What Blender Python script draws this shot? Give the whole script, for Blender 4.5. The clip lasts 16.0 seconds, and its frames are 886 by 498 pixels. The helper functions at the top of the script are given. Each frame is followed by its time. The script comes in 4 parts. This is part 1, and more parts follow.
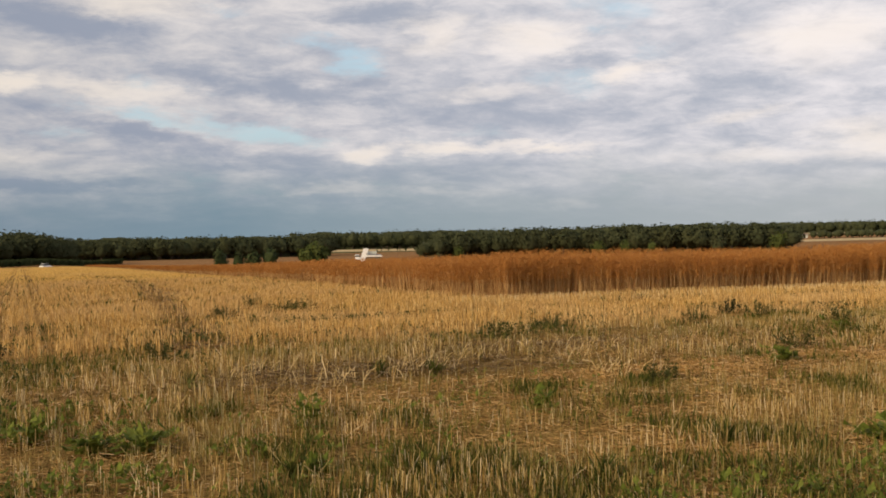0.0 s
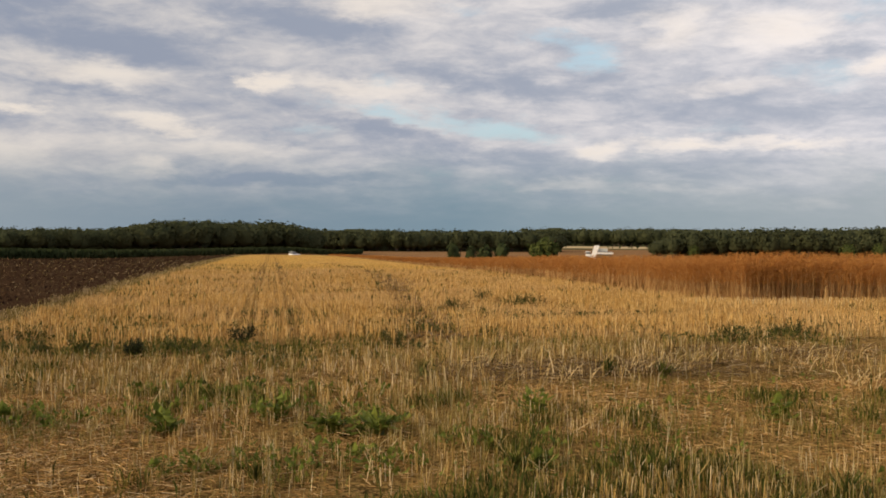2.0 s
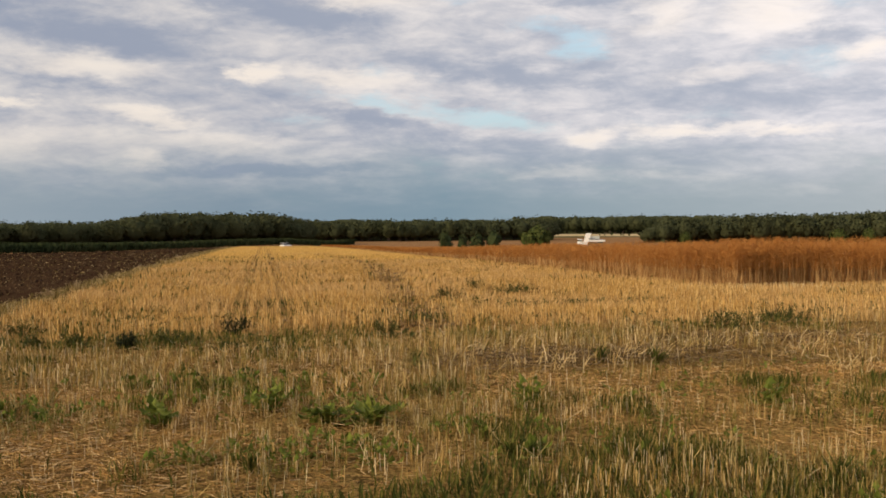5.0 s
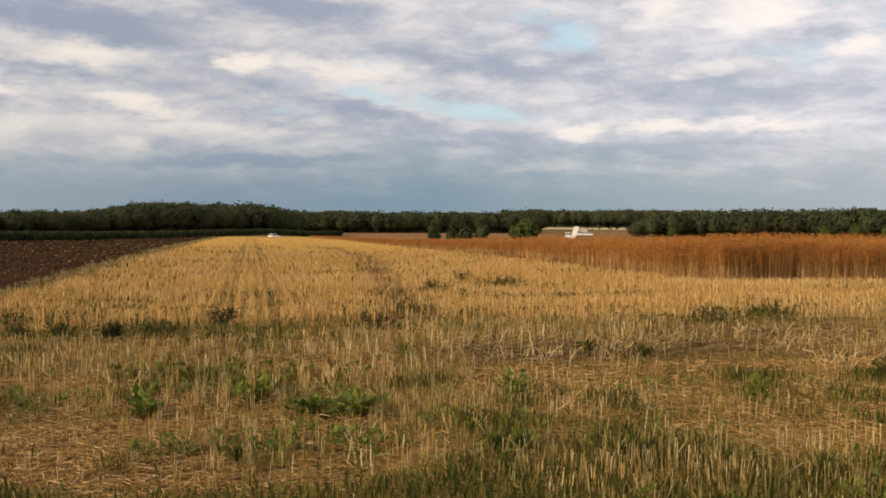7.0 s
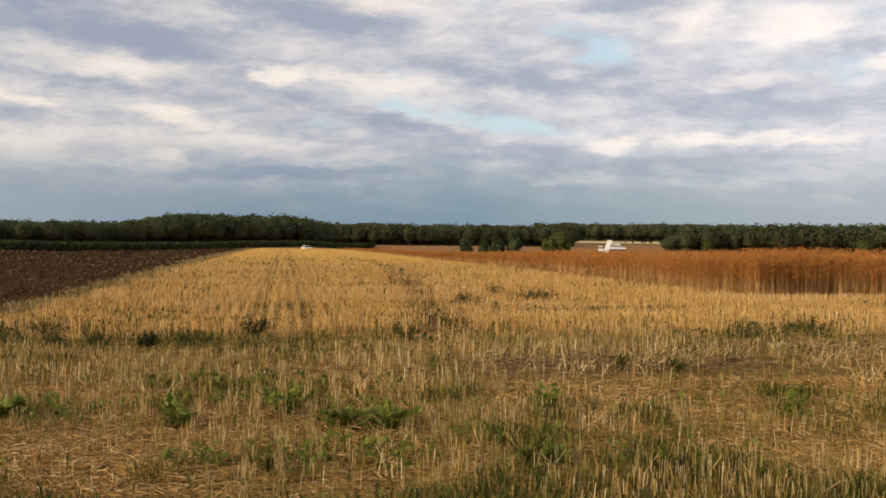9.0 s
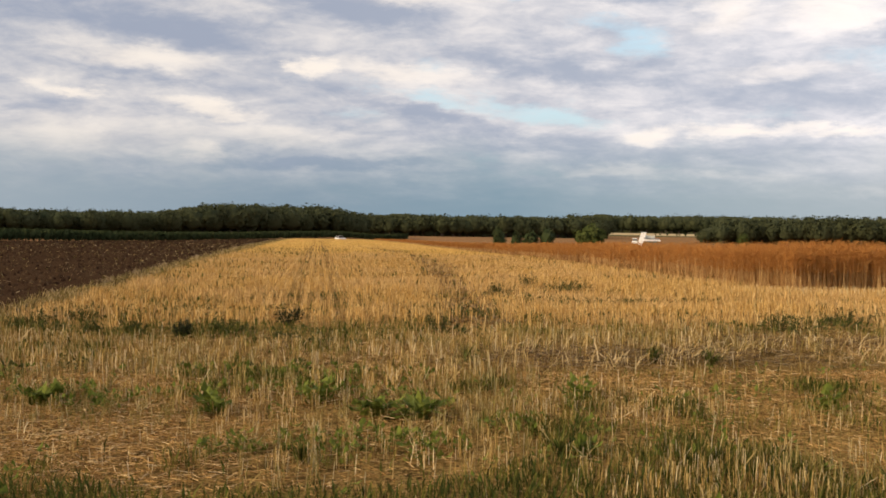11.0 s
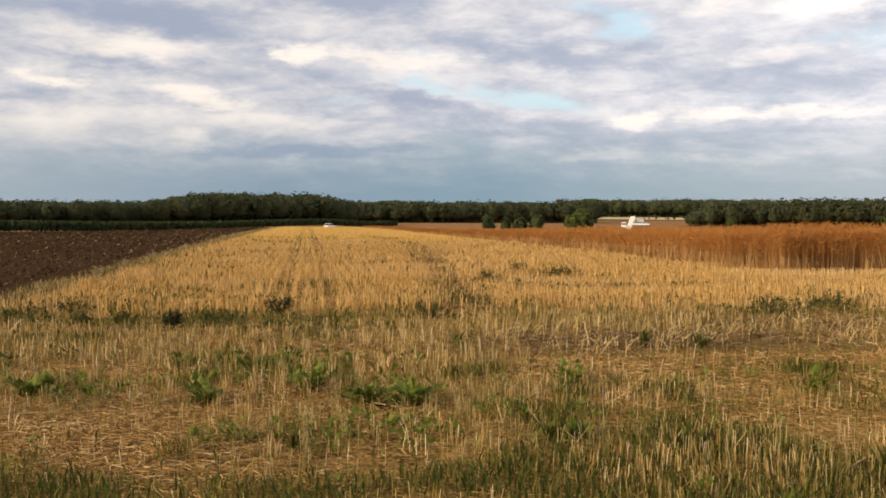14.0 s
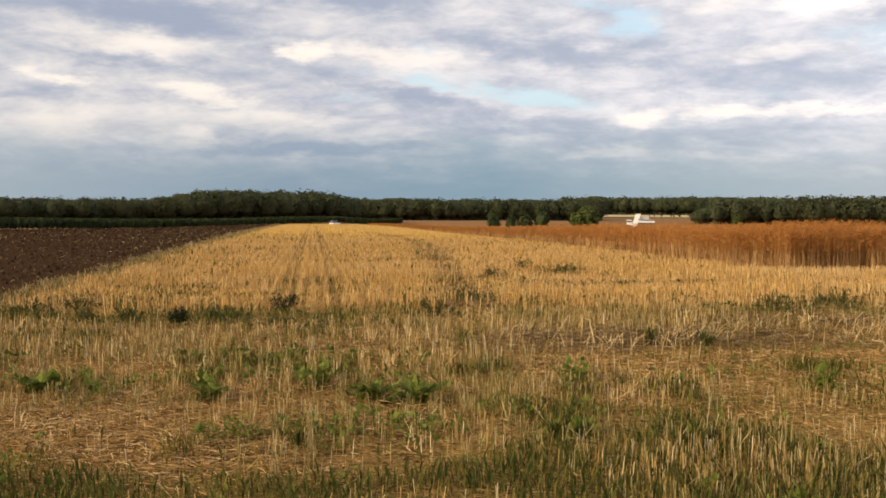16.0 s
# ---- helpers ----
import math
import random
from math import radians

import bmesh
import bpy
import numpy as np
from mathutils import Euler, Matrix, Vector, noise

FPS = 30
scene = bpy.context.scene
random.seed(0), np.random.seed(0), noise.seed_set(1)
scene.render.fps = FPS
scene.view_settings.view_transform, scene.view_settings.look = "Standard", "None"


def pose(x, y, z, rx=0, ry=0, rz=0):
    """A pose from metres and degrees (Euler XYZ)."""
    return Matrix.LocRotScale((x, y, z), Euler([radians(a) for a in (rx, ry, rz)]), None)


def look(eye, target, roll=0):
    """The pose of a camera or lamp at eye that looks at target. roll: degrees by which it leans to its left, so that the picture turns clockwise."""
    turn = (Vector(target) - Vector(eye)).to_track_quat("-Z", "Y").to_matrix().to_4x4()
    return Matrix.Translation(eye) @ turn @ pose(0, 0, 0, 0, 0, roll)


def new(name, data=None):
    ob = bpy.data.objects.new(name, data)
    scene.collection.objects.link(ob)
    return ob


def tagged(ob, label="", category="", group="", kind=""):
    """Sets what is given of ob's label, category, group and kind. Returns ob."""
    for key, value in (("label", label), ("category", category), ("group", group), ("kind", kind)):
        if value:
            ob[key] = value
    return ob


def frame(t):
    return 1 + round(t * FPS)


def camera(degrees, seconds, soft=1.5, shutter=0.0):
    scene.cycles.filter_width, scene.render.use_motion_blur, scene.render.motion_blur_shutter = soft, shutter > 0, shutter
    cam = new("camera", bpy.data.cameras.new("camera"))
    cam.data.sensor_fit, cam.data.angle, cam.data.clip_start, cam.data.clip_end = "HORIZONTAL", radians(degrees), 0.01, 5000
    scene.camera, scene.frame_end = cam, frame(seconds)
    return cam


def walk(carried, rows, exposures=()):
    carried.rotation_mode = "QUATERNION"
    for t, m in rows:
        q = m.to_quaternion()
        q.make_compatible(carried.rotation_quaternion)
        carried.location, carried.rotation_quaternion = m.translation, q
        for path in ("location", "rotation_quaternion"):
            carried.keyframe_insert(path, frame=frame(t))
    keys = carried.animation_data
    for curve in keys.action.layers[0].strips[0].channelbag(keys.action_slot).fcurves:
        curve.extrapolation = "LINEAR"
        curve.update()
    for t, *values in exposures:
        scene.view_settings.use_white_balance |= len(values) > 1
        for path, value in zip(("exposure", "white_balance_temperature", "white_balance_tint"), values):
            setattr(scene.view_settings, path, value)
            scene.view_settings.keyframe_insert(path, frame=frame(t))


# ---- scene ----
cam = camera(49.4, 16.0, soft=1.75)
PATH = [
    (0.0, pose(0, 0, 1.7, 89.06, 0.83, -16.04)),
    (0.5, pose(0, 0, 1.7, 89.00, -0.37, -12.97)),
    (1.0, pose(0, 0, 1.7, 88.61, 0.19, -9.30)),
    (1.5, pose(0, 0, 1.7, 88.39, -0.16, -5.59)),
    (2.0, pose(0, 0, 1.7, 88.87, -0.47, -2.37)),
    (2.5, pose(0, 0, 1.7, 88.78, -0.59, -2.52)),
    (3.0, pose(0, 0, 1.7, 88.59, -0.40, -2.57)),
    (3.5, pose(0, 0, 1.7, 88.64, -0.22, -2.56)),
    (4.0, pose(0, 0, 1.7, 88.44, 0.12, -2.53)),
    (6.5, pose(0, 0, 1.7, 88.01, -0.26, -3.41)),
    (7.0, pose(0, 0, 1.7, 87.77, -0.39, -3.55)),
    (7.5, pose(0, 0, 1.7, 87.88, -0.46, -3.36)),
    (8.0, pose(0, 0, 1.7, 88.29, -0.60, -1.78)),
    (8.5, pose(0, 0, 1.7, 88.24, -1.35, -2.62)),
    (9.0, pose(0, 0, 1.7, 88.51, -0.72, -1.62)),
    (11.5, pose(0, 0, 1.7, 87.74, -1.02, 0.43)),
    (12.0, pose(0, 0, 1.7, 87.50, -0.92, 0.16)),
    (12.5, pose(0, 0, 1.7, 87.14, -0.59, 0.23)),
    (13.0, pose(0, 0, 1.7, 86.77, -0.46, 0.47)),
    (13.5, pose(0, 0, 1.7, 86.63, -0.50, -0.59)),
    (14.0, pose(0, 0, 1.7, 87.15, -0.29, -0.30)),
    (14.5, pose(0, 0, 1.7, 87.24, -0.48, -0.22)),
    (15.0, pose(0, 0, 1.7, 87.20, -0.51, -0.27)),
    (15.5, pose(0, 0, 1.7, 87.15, -0.37, 0.35)),
    (16.0, pose(0, 0, 1.7, 87.00, -0.30, 0.00)),
]
walk(cam, PATH, exposures=[(0.0, 0.0), (1.0, -0.06), (2.0, 0.02), (4.0, 0.1), (7.0, 0.16), (9.0, 0.19), (12.0, 0.32), (16.0, 0.38)])

# World, sun
SUN_AZ, SUN_EL = -116.0, 19.0
world = bpy.data.worlds.new("world")
scene.world = world
world.use_nodes = True


class Nodes:
    """Short writing for node trees."""

    def __init__(self, tree):
        self.t = tree

    def n(self, kind, **sets):
        node = self.t.nodes.new(kind)
        for key, value in sets.items():
            if key == "operation":
                node.operation = value
            elif key == "blend":
                node.blend_type = value
            elif key == "data":
                node.data_type = value
            elif key == "clamp":
                node.use_clamp = value
            elif key == "normalize":
                node.normalize = value
        return node

    def put(self, socket, value):
        if isinstance(value, bpy.types.NodeSocket):
            self.t.links.new(value, socket)
        else:
            socket.default_value = value

    def math(self, op, a, b=0.0, clamp=False):
        m = self.n("ShaderNodeMath", operation=op, clamp=clamp)
        self.put(m.inputs[0], a)
        self.put(m.inputs[1], b)
        return m.outputs[0]

    def vec(self, op, a, b):
        m = self.n("ShaderNodeVectorMath", operation=op)
        self.put(m.inputs[0], a)
        self.put(m.inputs[1], b)
        return m.outputs[0]

    def noise(self, vector, scale, detail=4.0, rough=0.55, lac=2.0, distort=0.0):
        m = self.n("ShaderNodeTexNoise")
        if vector is not None:
            self.put(m.inputs["Vector"], vector)
        for key, value in (("Scale", scale), ("Detail", detail), ("Roughness", rough), ("Lacunarity", lac), ("Distortion", distort)):
            m.inputs[key].default_value = value
        return m.outputs[0]

    def map(self, x, a, b, c=0.0, d=1.0, soft=True):
        m = self.n("ShaderNodeMapRange")
        m.interpolation_type = "SMOOTHSTEP" if soft else "LINEAR"
        self.put(m.inputs[0], x)
        for k, value in enumerate((a, b, c, d)):
            m.inputs[k + 1].default_value = value
        return m.outputs[0]

    def mix(self, fac, a, b, blend="MIX"):
        m = self.n("ShaderNodeMix", data="RGBA", blend=blend)
        self.put(m.inputs[0], fac)
        self.put(m.inputs[6], (*a, 1) if isinstance(a, tuple) else a)
        self.put(m.inputs[7], (*b, 1) if isinstance(b, tuple) else b)
        return m.outputs[2]

    def ramp(self, fac, *stops):
        m = self.n("ShaderNodeValToRGB")
        self.put(m.inputs[0], fac)
        el = m.color_ramp.elements
        while len(el) < len(stops):
            el.new(0.5)
        for e, (at, colour) in zip(el, stops):
            e.position, e.color = at, (*colour, 1)
        return m.outputs[0]


def build_sky():
    w = Nodes(world.node_tree)
    world.node_tree.nodes.clear()
    sky = w.n("ShaderNodeTexSky")
    sky.sky_type, sky.sun_disc = "NISHITA", False
    sky.sun_elevation, sky.sun_rotation = radians(SUN_EL), radians(SUN_AZ)
    clear = w.vec("MULTIPLY", sky.outputs[0], (0.1, 0.1, 0.1))
    way = w.n("ShaderNodeTexCoord").outputs["Generated"]
    sep = w.n("ShaderNodeSeparateXYZ")
    w.put(sep.inputs[0], way)
    x, y, z = sep.outputs
    up = w.math("ADD", w.math("MAXIMUM", z, 0.0), 0.3)
    flat = w.n("ShaderNodeCombineXYZ")
    w.put(flat.inputs[0], w.math("DIVIDE", x, up))
    w.put(flat.inputs[1], w.math("DIVIDE", y, up))
    rot = w.n("ShaderNodeMapping")
    w.put(rot.inputs[0], flat.outputs[0])
    rot.inputs[2].default_value = (0, 0, radians(5))
    rot.inputs[3].default_value = (0.95, 1.1, 1)
    p = rot.outputs[0]
    big = w.noise(p, 1.3, 3, 0.5, distort=0.15)
    mid = w.noise(w.vec("ADD", p, (7.3, 1.9, 0)), 3.3, 8, 0.6, distort=0.15)
    fine = w.noise(w.vec("ADD", p, (2.1, 9.4, 0)), 9.0, 8, 0.62, distort=0.1)
    shade = w.noise(w.vec("ADD", p, (3.7, 5.2, 0)), 2.7, 9, 0.62, distort=0.2)
    # bearing and elevation in degrees, with ragged edges
    polar = w.n("ShaderNodeCombineXYZ")
    w.put(polar.inputs[0], w.math("MULTIPLY", w.math("ARCTAN2", x, y), 57.3))
    w.put(polar.inputs[1], w.math("MULTIPLY", w.math("ARCSINE", z), 57.3))
    # small heaps of cloud, a degree or two wide
    heap = w.n("ShaderNodeMapping")
    w.put(heap.inputs[0], polar.outputs[0])
    heap.inputs[3].default_value = (0.30, 0.95, 1)
    heap.inputs[2].default_value = (0, 0, radians(-4))
    puff = w.noise(heap.outputs[0], 1.0, 7, 0.62, distort=0.5)
    warp = w.n("ShaderNodeTexNoise")
    w.put(warp.inputs["Vector"], heap.outputs[0])
    warp.inputs["Scale"].default_value, warp.inputs["Detail"].default_value, warp.inputs["Roughness"].default_value = 0.8, 8, 0.64
    ragged = w.vec("MULTIPLY", w.vec("SUBTRACT", warp.outputs["Color"], (0.5, 0.5, 0.5)), (8.0, 2.3, 0))
    polar = w.vec("ADD", polar.outputs[0], ragged)

    def streaks(rows):
        """The sum of long soft patches: bearing, elevation, half width, half height, lean, weight."""
        total = 0.0
        for az, el, wide, tall, lean, weight in rows:
            m = w.n("ShaderNodeMapping")
            m.vector_type = "TEXTURE"
            w.put(m.inputs[0], polar)
            m.inputs[1].default_value, m.inputs[2].default_value, m.inputs[3].default_value = (az, el, 0), (0, 0, radians(lean)), (wide * 1.5, tall * 1.5, 1)
            size = w.n("ShaderNodeVectorMath", operation="LENGTH")
            w.put(size.inputs[0], m.outputs[0])
            total = w.math("ADD", total, w.map(size.outputs["Value"], 0.0, 1.0, weight, 0.0))
        return total

    gaps = streaks([(-2.2, 7.0, 3.2, 0.55, -8, 0.8), (2.2, 6.4, 3.6, 0.75, -7, 1.0), (6.8, 5.8, 3.2, 0.6, -4, 0.85), (11.4, 10.2, 2.4, 1.0, 8, 1.0), (8.8, 11.2, 2.0, 0.7, 0, 0.7), (3.0, 12.9, 2.2, 0.5, 0, 0.5),
                    (-15, 13.5, 3, 0.8, -6, 0.3), (30, 5, 3, 0.6, 0, 0.25)])
    glow = w.math("ADD", streaks([(16.4, 5.0, 2.6, 0.42, 0, 1.0), (21.8, 4.9, 3.4, 0.34, 0, 0.9), (11.2, 4.8, 1.9, 0.5, 0, 1.0), (-8.1, 8.35, 1.2, 0.5, 0, 1.0), (-21.5, 6.5, 1.8, 0.4, -8, 0.9), (-13.9, 5.8, 2.8, 0.45, -7, 0.8),
                                  (-14.4, 3.45, 1.2, 0.5, 0, 0.45), (-3, 8.3, 4.5, 0.55, -6, 0.6), (-17.5, 8.5, 4.0, 0.7, -6, 0.6), (21.7, 11.2, 3.0, 1.1, 0, 0.7), (27.3, 9.1, 2.6, 0.6, 4, 0.9), (15.7, 11.6, 2.2, 1.2, 0, 0.6)]),
                  streaks([(9.3, 2.7, 3.0, 0.4, -3, 0.40), (15.5, 2.5, 4, 0.35, 0, 0.3), (24.0, 1.7, 1.3, 0.5, 0, 0.35), (-2, 13, 4, 0.8, 0, 0.7), (38, 10.5, 4.5, 1.6, 0, 0.7), (40, 4.8, 2.8, 1.2, 0, 0.9), (33, 6.4, 2.2, 0.5, 5, 0.6),
                           (33.8, 4.2, 4, 0.4, 0, 0.5), (-21, 4.2, 7, 1.2, 0, 0.5), (19, 8.2, 3.5, 0.5, 3, 0.4), (-10, 4.6, 4.5, 0.5, 0, 0.4)]))
    dim = w.math("ADD", streaks([(-15.8, 10.1, 6.5, 1.0, -6, 0.9), (-5.5, 11.8, 5.0, 1.0, -6, 1.0), (4.2, 8.8, 5.0, 0.8, -6, 0.9), (10.7, 8.2, 3.2, 0.7, -3, 0.7), (-1.2, 5.9, 3.5, 0.6, -6, 0.9), (4.0, 4.6, 5.0, 0.5, -3, 0.5), (-7.0, 3.0, 6.0, 0.4, 0, 1.0),
                                 (-18.5, 4.0, 3.0, 0.6, 0, 0.5), (-18, 7.5, 3.5, 0.5, -5, 0.6), (12.5, 12.9, 3.5, 0.8, 0, 0.9)]),
                 streaks([(16, 3.6, 8, 0.7, 0, 0.5), (17.5, 7.0, 5, 1.1, 0, 0.6), (28, 6.6, 6, 1.0, 0, 0.5), (-27, 11, 6, 2, 0, 0.6), (33, 8.2, 4, 0.6, 3, 0.6), (-22, 12.3, 5, 0.7, -4, 0.6), (24.5, 10.0, 1.6, 0.5, 0, 0.5)]))
    body = w.math("ADD", w.math("MULTIPLY", big, 0.4), w.math("ADD", w.math("MULTIPLY", mid, 0.45), w.math("MULTIPLY", fine, 0.15)))
    cover = w.map(w.math("SUBTRACT", w.math("ADD", body, w.math("MULTIPLY", w.math("ADD", glow, dim), 0.08)), w.math("MULTIPLY", gaps, 0.15)), 0.30, 0.47)
    tone = w.math("ADD", w.math("MULTIPLY", shade, 0.42), w.math("ADD", w.math("MULTIPLY", fine, 0.22), w.math("MULTIPLY", puff, 0.36)))
    tone = w.math("ADD", tone, w.math("SUBTRACT", w.math("MULTIPLY", glow, 0.19), w.math("MULTIPLY", dim, 0.19)))
    lit = w.map(tone, 0.32, 0.71)
    # brighter towards the right, where the cover is thinner
    side = w.map(x, -0.35, 0.7)
    dull, bright = w.mix(side, (0.295, 0.33, 0.415), (0.435, 0.465, 0.54)), w.mix(side, (0.72, 0.67, 0.63), (0.95, 0.89, 0.89))
    cloud = w.mix(lit, dull, bright)
    cloud = w.mix(w.math("MULTIPLY", glow, 0.48), cloud, (0.95, 0.82, 0.68))
    gap = w.mix(w.map(z, 0.0, 0.25), (0.58, 0.70, 0.72), (0.52, 0.70, 0.82))
    gap = w.mix(0.2, gap, clear)
    colour = w.mix(cover, gap, cloud)
    # the blue-grey bank of rain low over the horizon
    low = w.map(w.math("ADD", z, w.math("MULTIPLY", w.math("SUBTRACT", mid, 0.5), 0.07)), 0.005, 0.105, 1.0, 0.0)
    bank = w.ramp(w.map(x, -0.5, 0.7, soft=False), (0.0, (0.30, 0.35, 0.39)), (0.28, (0.20, 0.27, 0.33)), (0.46, (0.19, 0.275, 0.335)), (0.62, (0.28, 0.345, 0.385)), (1.0, (0.46, 0.48, 0.49)))
    colour = w.mix(w.math("MULTIPLY", low, w.math("SUBTRACT", 0.97, w.math("MULTIPLY", glow, 0.45))), colour, bank)
    back = w.n("ShaderNodeBackground")
    w.put(back.inputs[0], colour)
    back.inputs[1].default_value = 1.0
    out = w.n("ShaderNodeOutputWorld")
    w.put(out.inputs[0], back.outputs[0])


build_sky()
sun = new("sun", bpy.data.lights.new("sun", "SUN"))
sun.data.energy, sun.data.angle, sun.data.color = 3.65, radians(6), (1.0, 0.80, 0.53)
a, e = radians(SUN_AZ), radians(SUN_EL)
sun.matrix_world = look((math.sin(a) * math.cos(e) * 50, math.cos(a) * math.cos(e) * 50, math.sin(e) * 50), (0, 0, 0))

# The field's rows run along u, v is across them, to the right.
ROW = math.radians(-7.7)
KNOTS_U = np.array([-3000, -300, -60, 0, 34, 100, 170, 233, 320, 450, 600, 1000, 1600, 4600.0])
KNOTS_D = np.array([-3.0, -2.5, -0.8, 0.0, 0.48, 1.61, 3.1, 4.71, 7.5, 9.6, 11.3, 14.3, 17.5, 24.0])


def hermite(x, kx, ky):
    """A smooth curve through the knots."""
    x = np.clip(np.asarray(x, float), kx[0], kx[-1])
    m = np.gradient(ky, kx)
    i = np.clip(np.searchsorted(kx, x) - 1, 0, len(kx) - 2)
    h = kx[i + 1] - kx[i]
    t = (x - kx[i]) / h
    return ((2 * t**3 - 3 * t**2 + 1) * ky[i] + (t**3 - 2 * t**2 + t) * h * m[i]
            + (3 * t**2 - 2 * t**3) * ky[i + 1] + (t**3 - t**2) * h * m[i + 1])


def smooth(a, b, x):
    t = np.clip((np.asarray(x, float) - a) / (b - a), 0, 1)
    return t * t * (3 - 2 * t)


def to_uv(x, y):
    return x * math.sin(ROW) + y * math.cos(ROW), x * math.cos(ROW) - y * math.sin(ROW)


def to_xy(u, v):
    return u * math.sin(ROW) + v * math.cos(ROW), u * math.cos(ROW) - v * math.sin(ROW)


def height(u, v):
    """The ground's height over the row coordinates."""
    u, v = np.asarray(u, float), np.asarray(v, float)
    z = -hermite(u, KNOTS_U, KNOTS_D)
    z = z - 1.8 * smooth(35, 110, u) * np.clip((v - 9.5) / 22, 0, 1) * (1 - smooth(450, 800, u))
    z = z + 9.0 * smooth(350, 850, v) * smooth(250, 600, u)
    left = 0.7 * smooth(8, 30, -v) + 0.7 * smooth(30, 60, -v)
    return z - left * smooth(60, 190, u) * (1 - smooth(300, 420, u))


def spot(az, d):
    """Row coordinates of a place at a bearing (degrees right of y) and a distance."""
    a = math.radians(az)
    return to_uv(d * math.sin(a), d * math.cos(a))

# Materials
def material(name, rough=0.85, shine=0.25):
    m = bpy.data.materials.new(name)
    m.use_nodes = True
    bsdf = m.node_tree.nodes["Principled BSDF"]
    bsdf.inputs["Roughness"].default_value = rough
    bsdf.inputs["Specular IOR Level"].default_value = shine
    return m, Nodes(m.node_tree), bsdf


def place_of(w):
    return w.n("ShaderNodeNewGeometry").outputs["Position"]


def bumped(w, bsdf, value, strength, distance):
    b = w.n("ShaderNodeBump")
    b.inputs["Strength"].default_value, b.inputs["Distance"].default_value = strength, distance
    w.put(b.inputs["Height"], value)
    w.put(bsdf.inputs["Normal"], b.outputs[0])


def strewn(name, colours, rough=0.8, thin=0.0, patch=0.0, patch_colour=(0.3, 0.25, 0.1), patch_scale=0.3):
    """Straw, stems, leaves: each piece takes its own shade."""
    m, w, bsdf = material(name, rough, 0.04)
    island = w.n("ShaderNodeNewGeometry").outputs["Random Per Island"]
    n = len(colours)
    colour = w.ramp(island, *[(k / (n - 1), c) for k, c in enumerate(colours)])
    p = place_of(w)
    grain = w.map(w.noise(p, 30, 3), 0.3, 0.7, 0.75, 1.2)
    g = w.n("ShaderNodeCombineXYZ")
    for k in range(3):
        w.put(g.inputs[k], grain)
    colour = w.mix(1.0, colour, g.outputs[0], "MULTIPLY")
    if patch:
        area = w.map(w.noise(p, patch_scale, 4, 0.6), 0.42, 0.62, 0.0, patch)
        colour = w.mix(area, colour, patch_colour)
    w.put(bsdf.inputs["Base Color"], colour)
    if thin:
        bsdf.inputs["Transmission Weight"].default_value = 0.0
        lamp = w.n("ShaderNodeBsdfTranslucent")
        w.put(lamp.inputs[0], colour)
        both = w.n("ShaderNodeMixShader")
        both.inputs[0].default_value = thin
        w.put(both.inputs[1], bsdf.outputs[0])
        w.put(both.inputs[2], lamp.outputs[0])
        w.put(w.t.nodes["Material Output"].inputs[0], both.outputs[0])
    return m


def soil(name, dark, mid, pale, scale=1.0, depth=0.03, chaff_from=0.44):
    m, w, bsdf = material(name, 0.95, 0.0)
    p = place_of(w)
    broad = w.noise(p, 0.12 * scale, 4, 0.6)
    clod = w.noise(p, 3.0 * scale, 6, 0.65)
    chaff = w.noise(p, 26 * scale, 3, 0.6)
    colour = w.mix(w.map(clod, 0.35, 0.65), dark, mid)
    colour = w.mix(w.math("MULTIPLY", w.map(chaff, chaff_from, chaff_from + 0.22), w.map(broad, 0.3, 0.65, 0.4, 0.9)), colour, pale)
    w.put(bsdf.inputs["Base Color"], colour)
    bumped(w, bsdf, w.math("ADD", clod, w.math("MULTIPLY", chaff, 0.3)), 0.8, depth)
    return m


def plain(name, colour, rough=0.5, metal=0.0, wear=0.15, scale=3.0):
    m, w, bsdf = material(name, rough)
    bsdf.inputs["Metallic"].default_value = metal
    tone = w.map(w.noise(place_of(w), scale, 5, 0.6), 0.3, 0.7)
    w.put(bsdf.inputs["Base Color"], w.mix(tone, tuple(c * (1 - wear) for c in colour), tuple(min(1, c * (1 + wear)) for c in colour)))
    return m


M_SOIL = soil("stubble_soil", (0.052, 0.033, 0.012), (0.15, 0.089, 0.028), (0.40, 0.248, 0.080), chaff_from=0.40)
M_PLOUGH = soil("ploughed_soil", (0.030, 0.016, 0.009), (0.050, 0.027, 0.0135), (0.105, 0.064, 0.035), 1.6, 0.05)
M_CHAFF = soil("chaff_covered_soil", (0.17, 0.092, 0.030), (0.31, 0.180, 0.056), (0.50, 0.31, 0.11), 1.0, 0.02)
M_FAR = soil("far_fields", (0.20, 0.10, 0.045), (0.27, 0.145, 0.065), (0.34, 0.21, 0.10), 0.25, 0.02)
M_GRASSLAND = soil("far_grassland", (0.055, 0.062, 0.028), (0.09, 0.09, 0.04), (0.2, 0.16, 0.07), 0.2, 0.02)
M_PALE = soil("pale_fields", (0.44, 0.32, 0.17), (0.50, 0.38, 0.21), (0.56, 0.44, 0.26), 0.3, 0.02)
STRAW = [(0.18, 0.105, 0.032), (0.34, 0.212, 0.064), (0.50, 0.330, 0.118), (0.62, 0.45, 0.20), (0.76, 0.61, 0.39)]
GOLD = [(0.30, 0.165, 0.048), (0.50, 0.298, 0.090), (0.64, 0.410, 0.140), (0.76, 0.55, 0.26)]
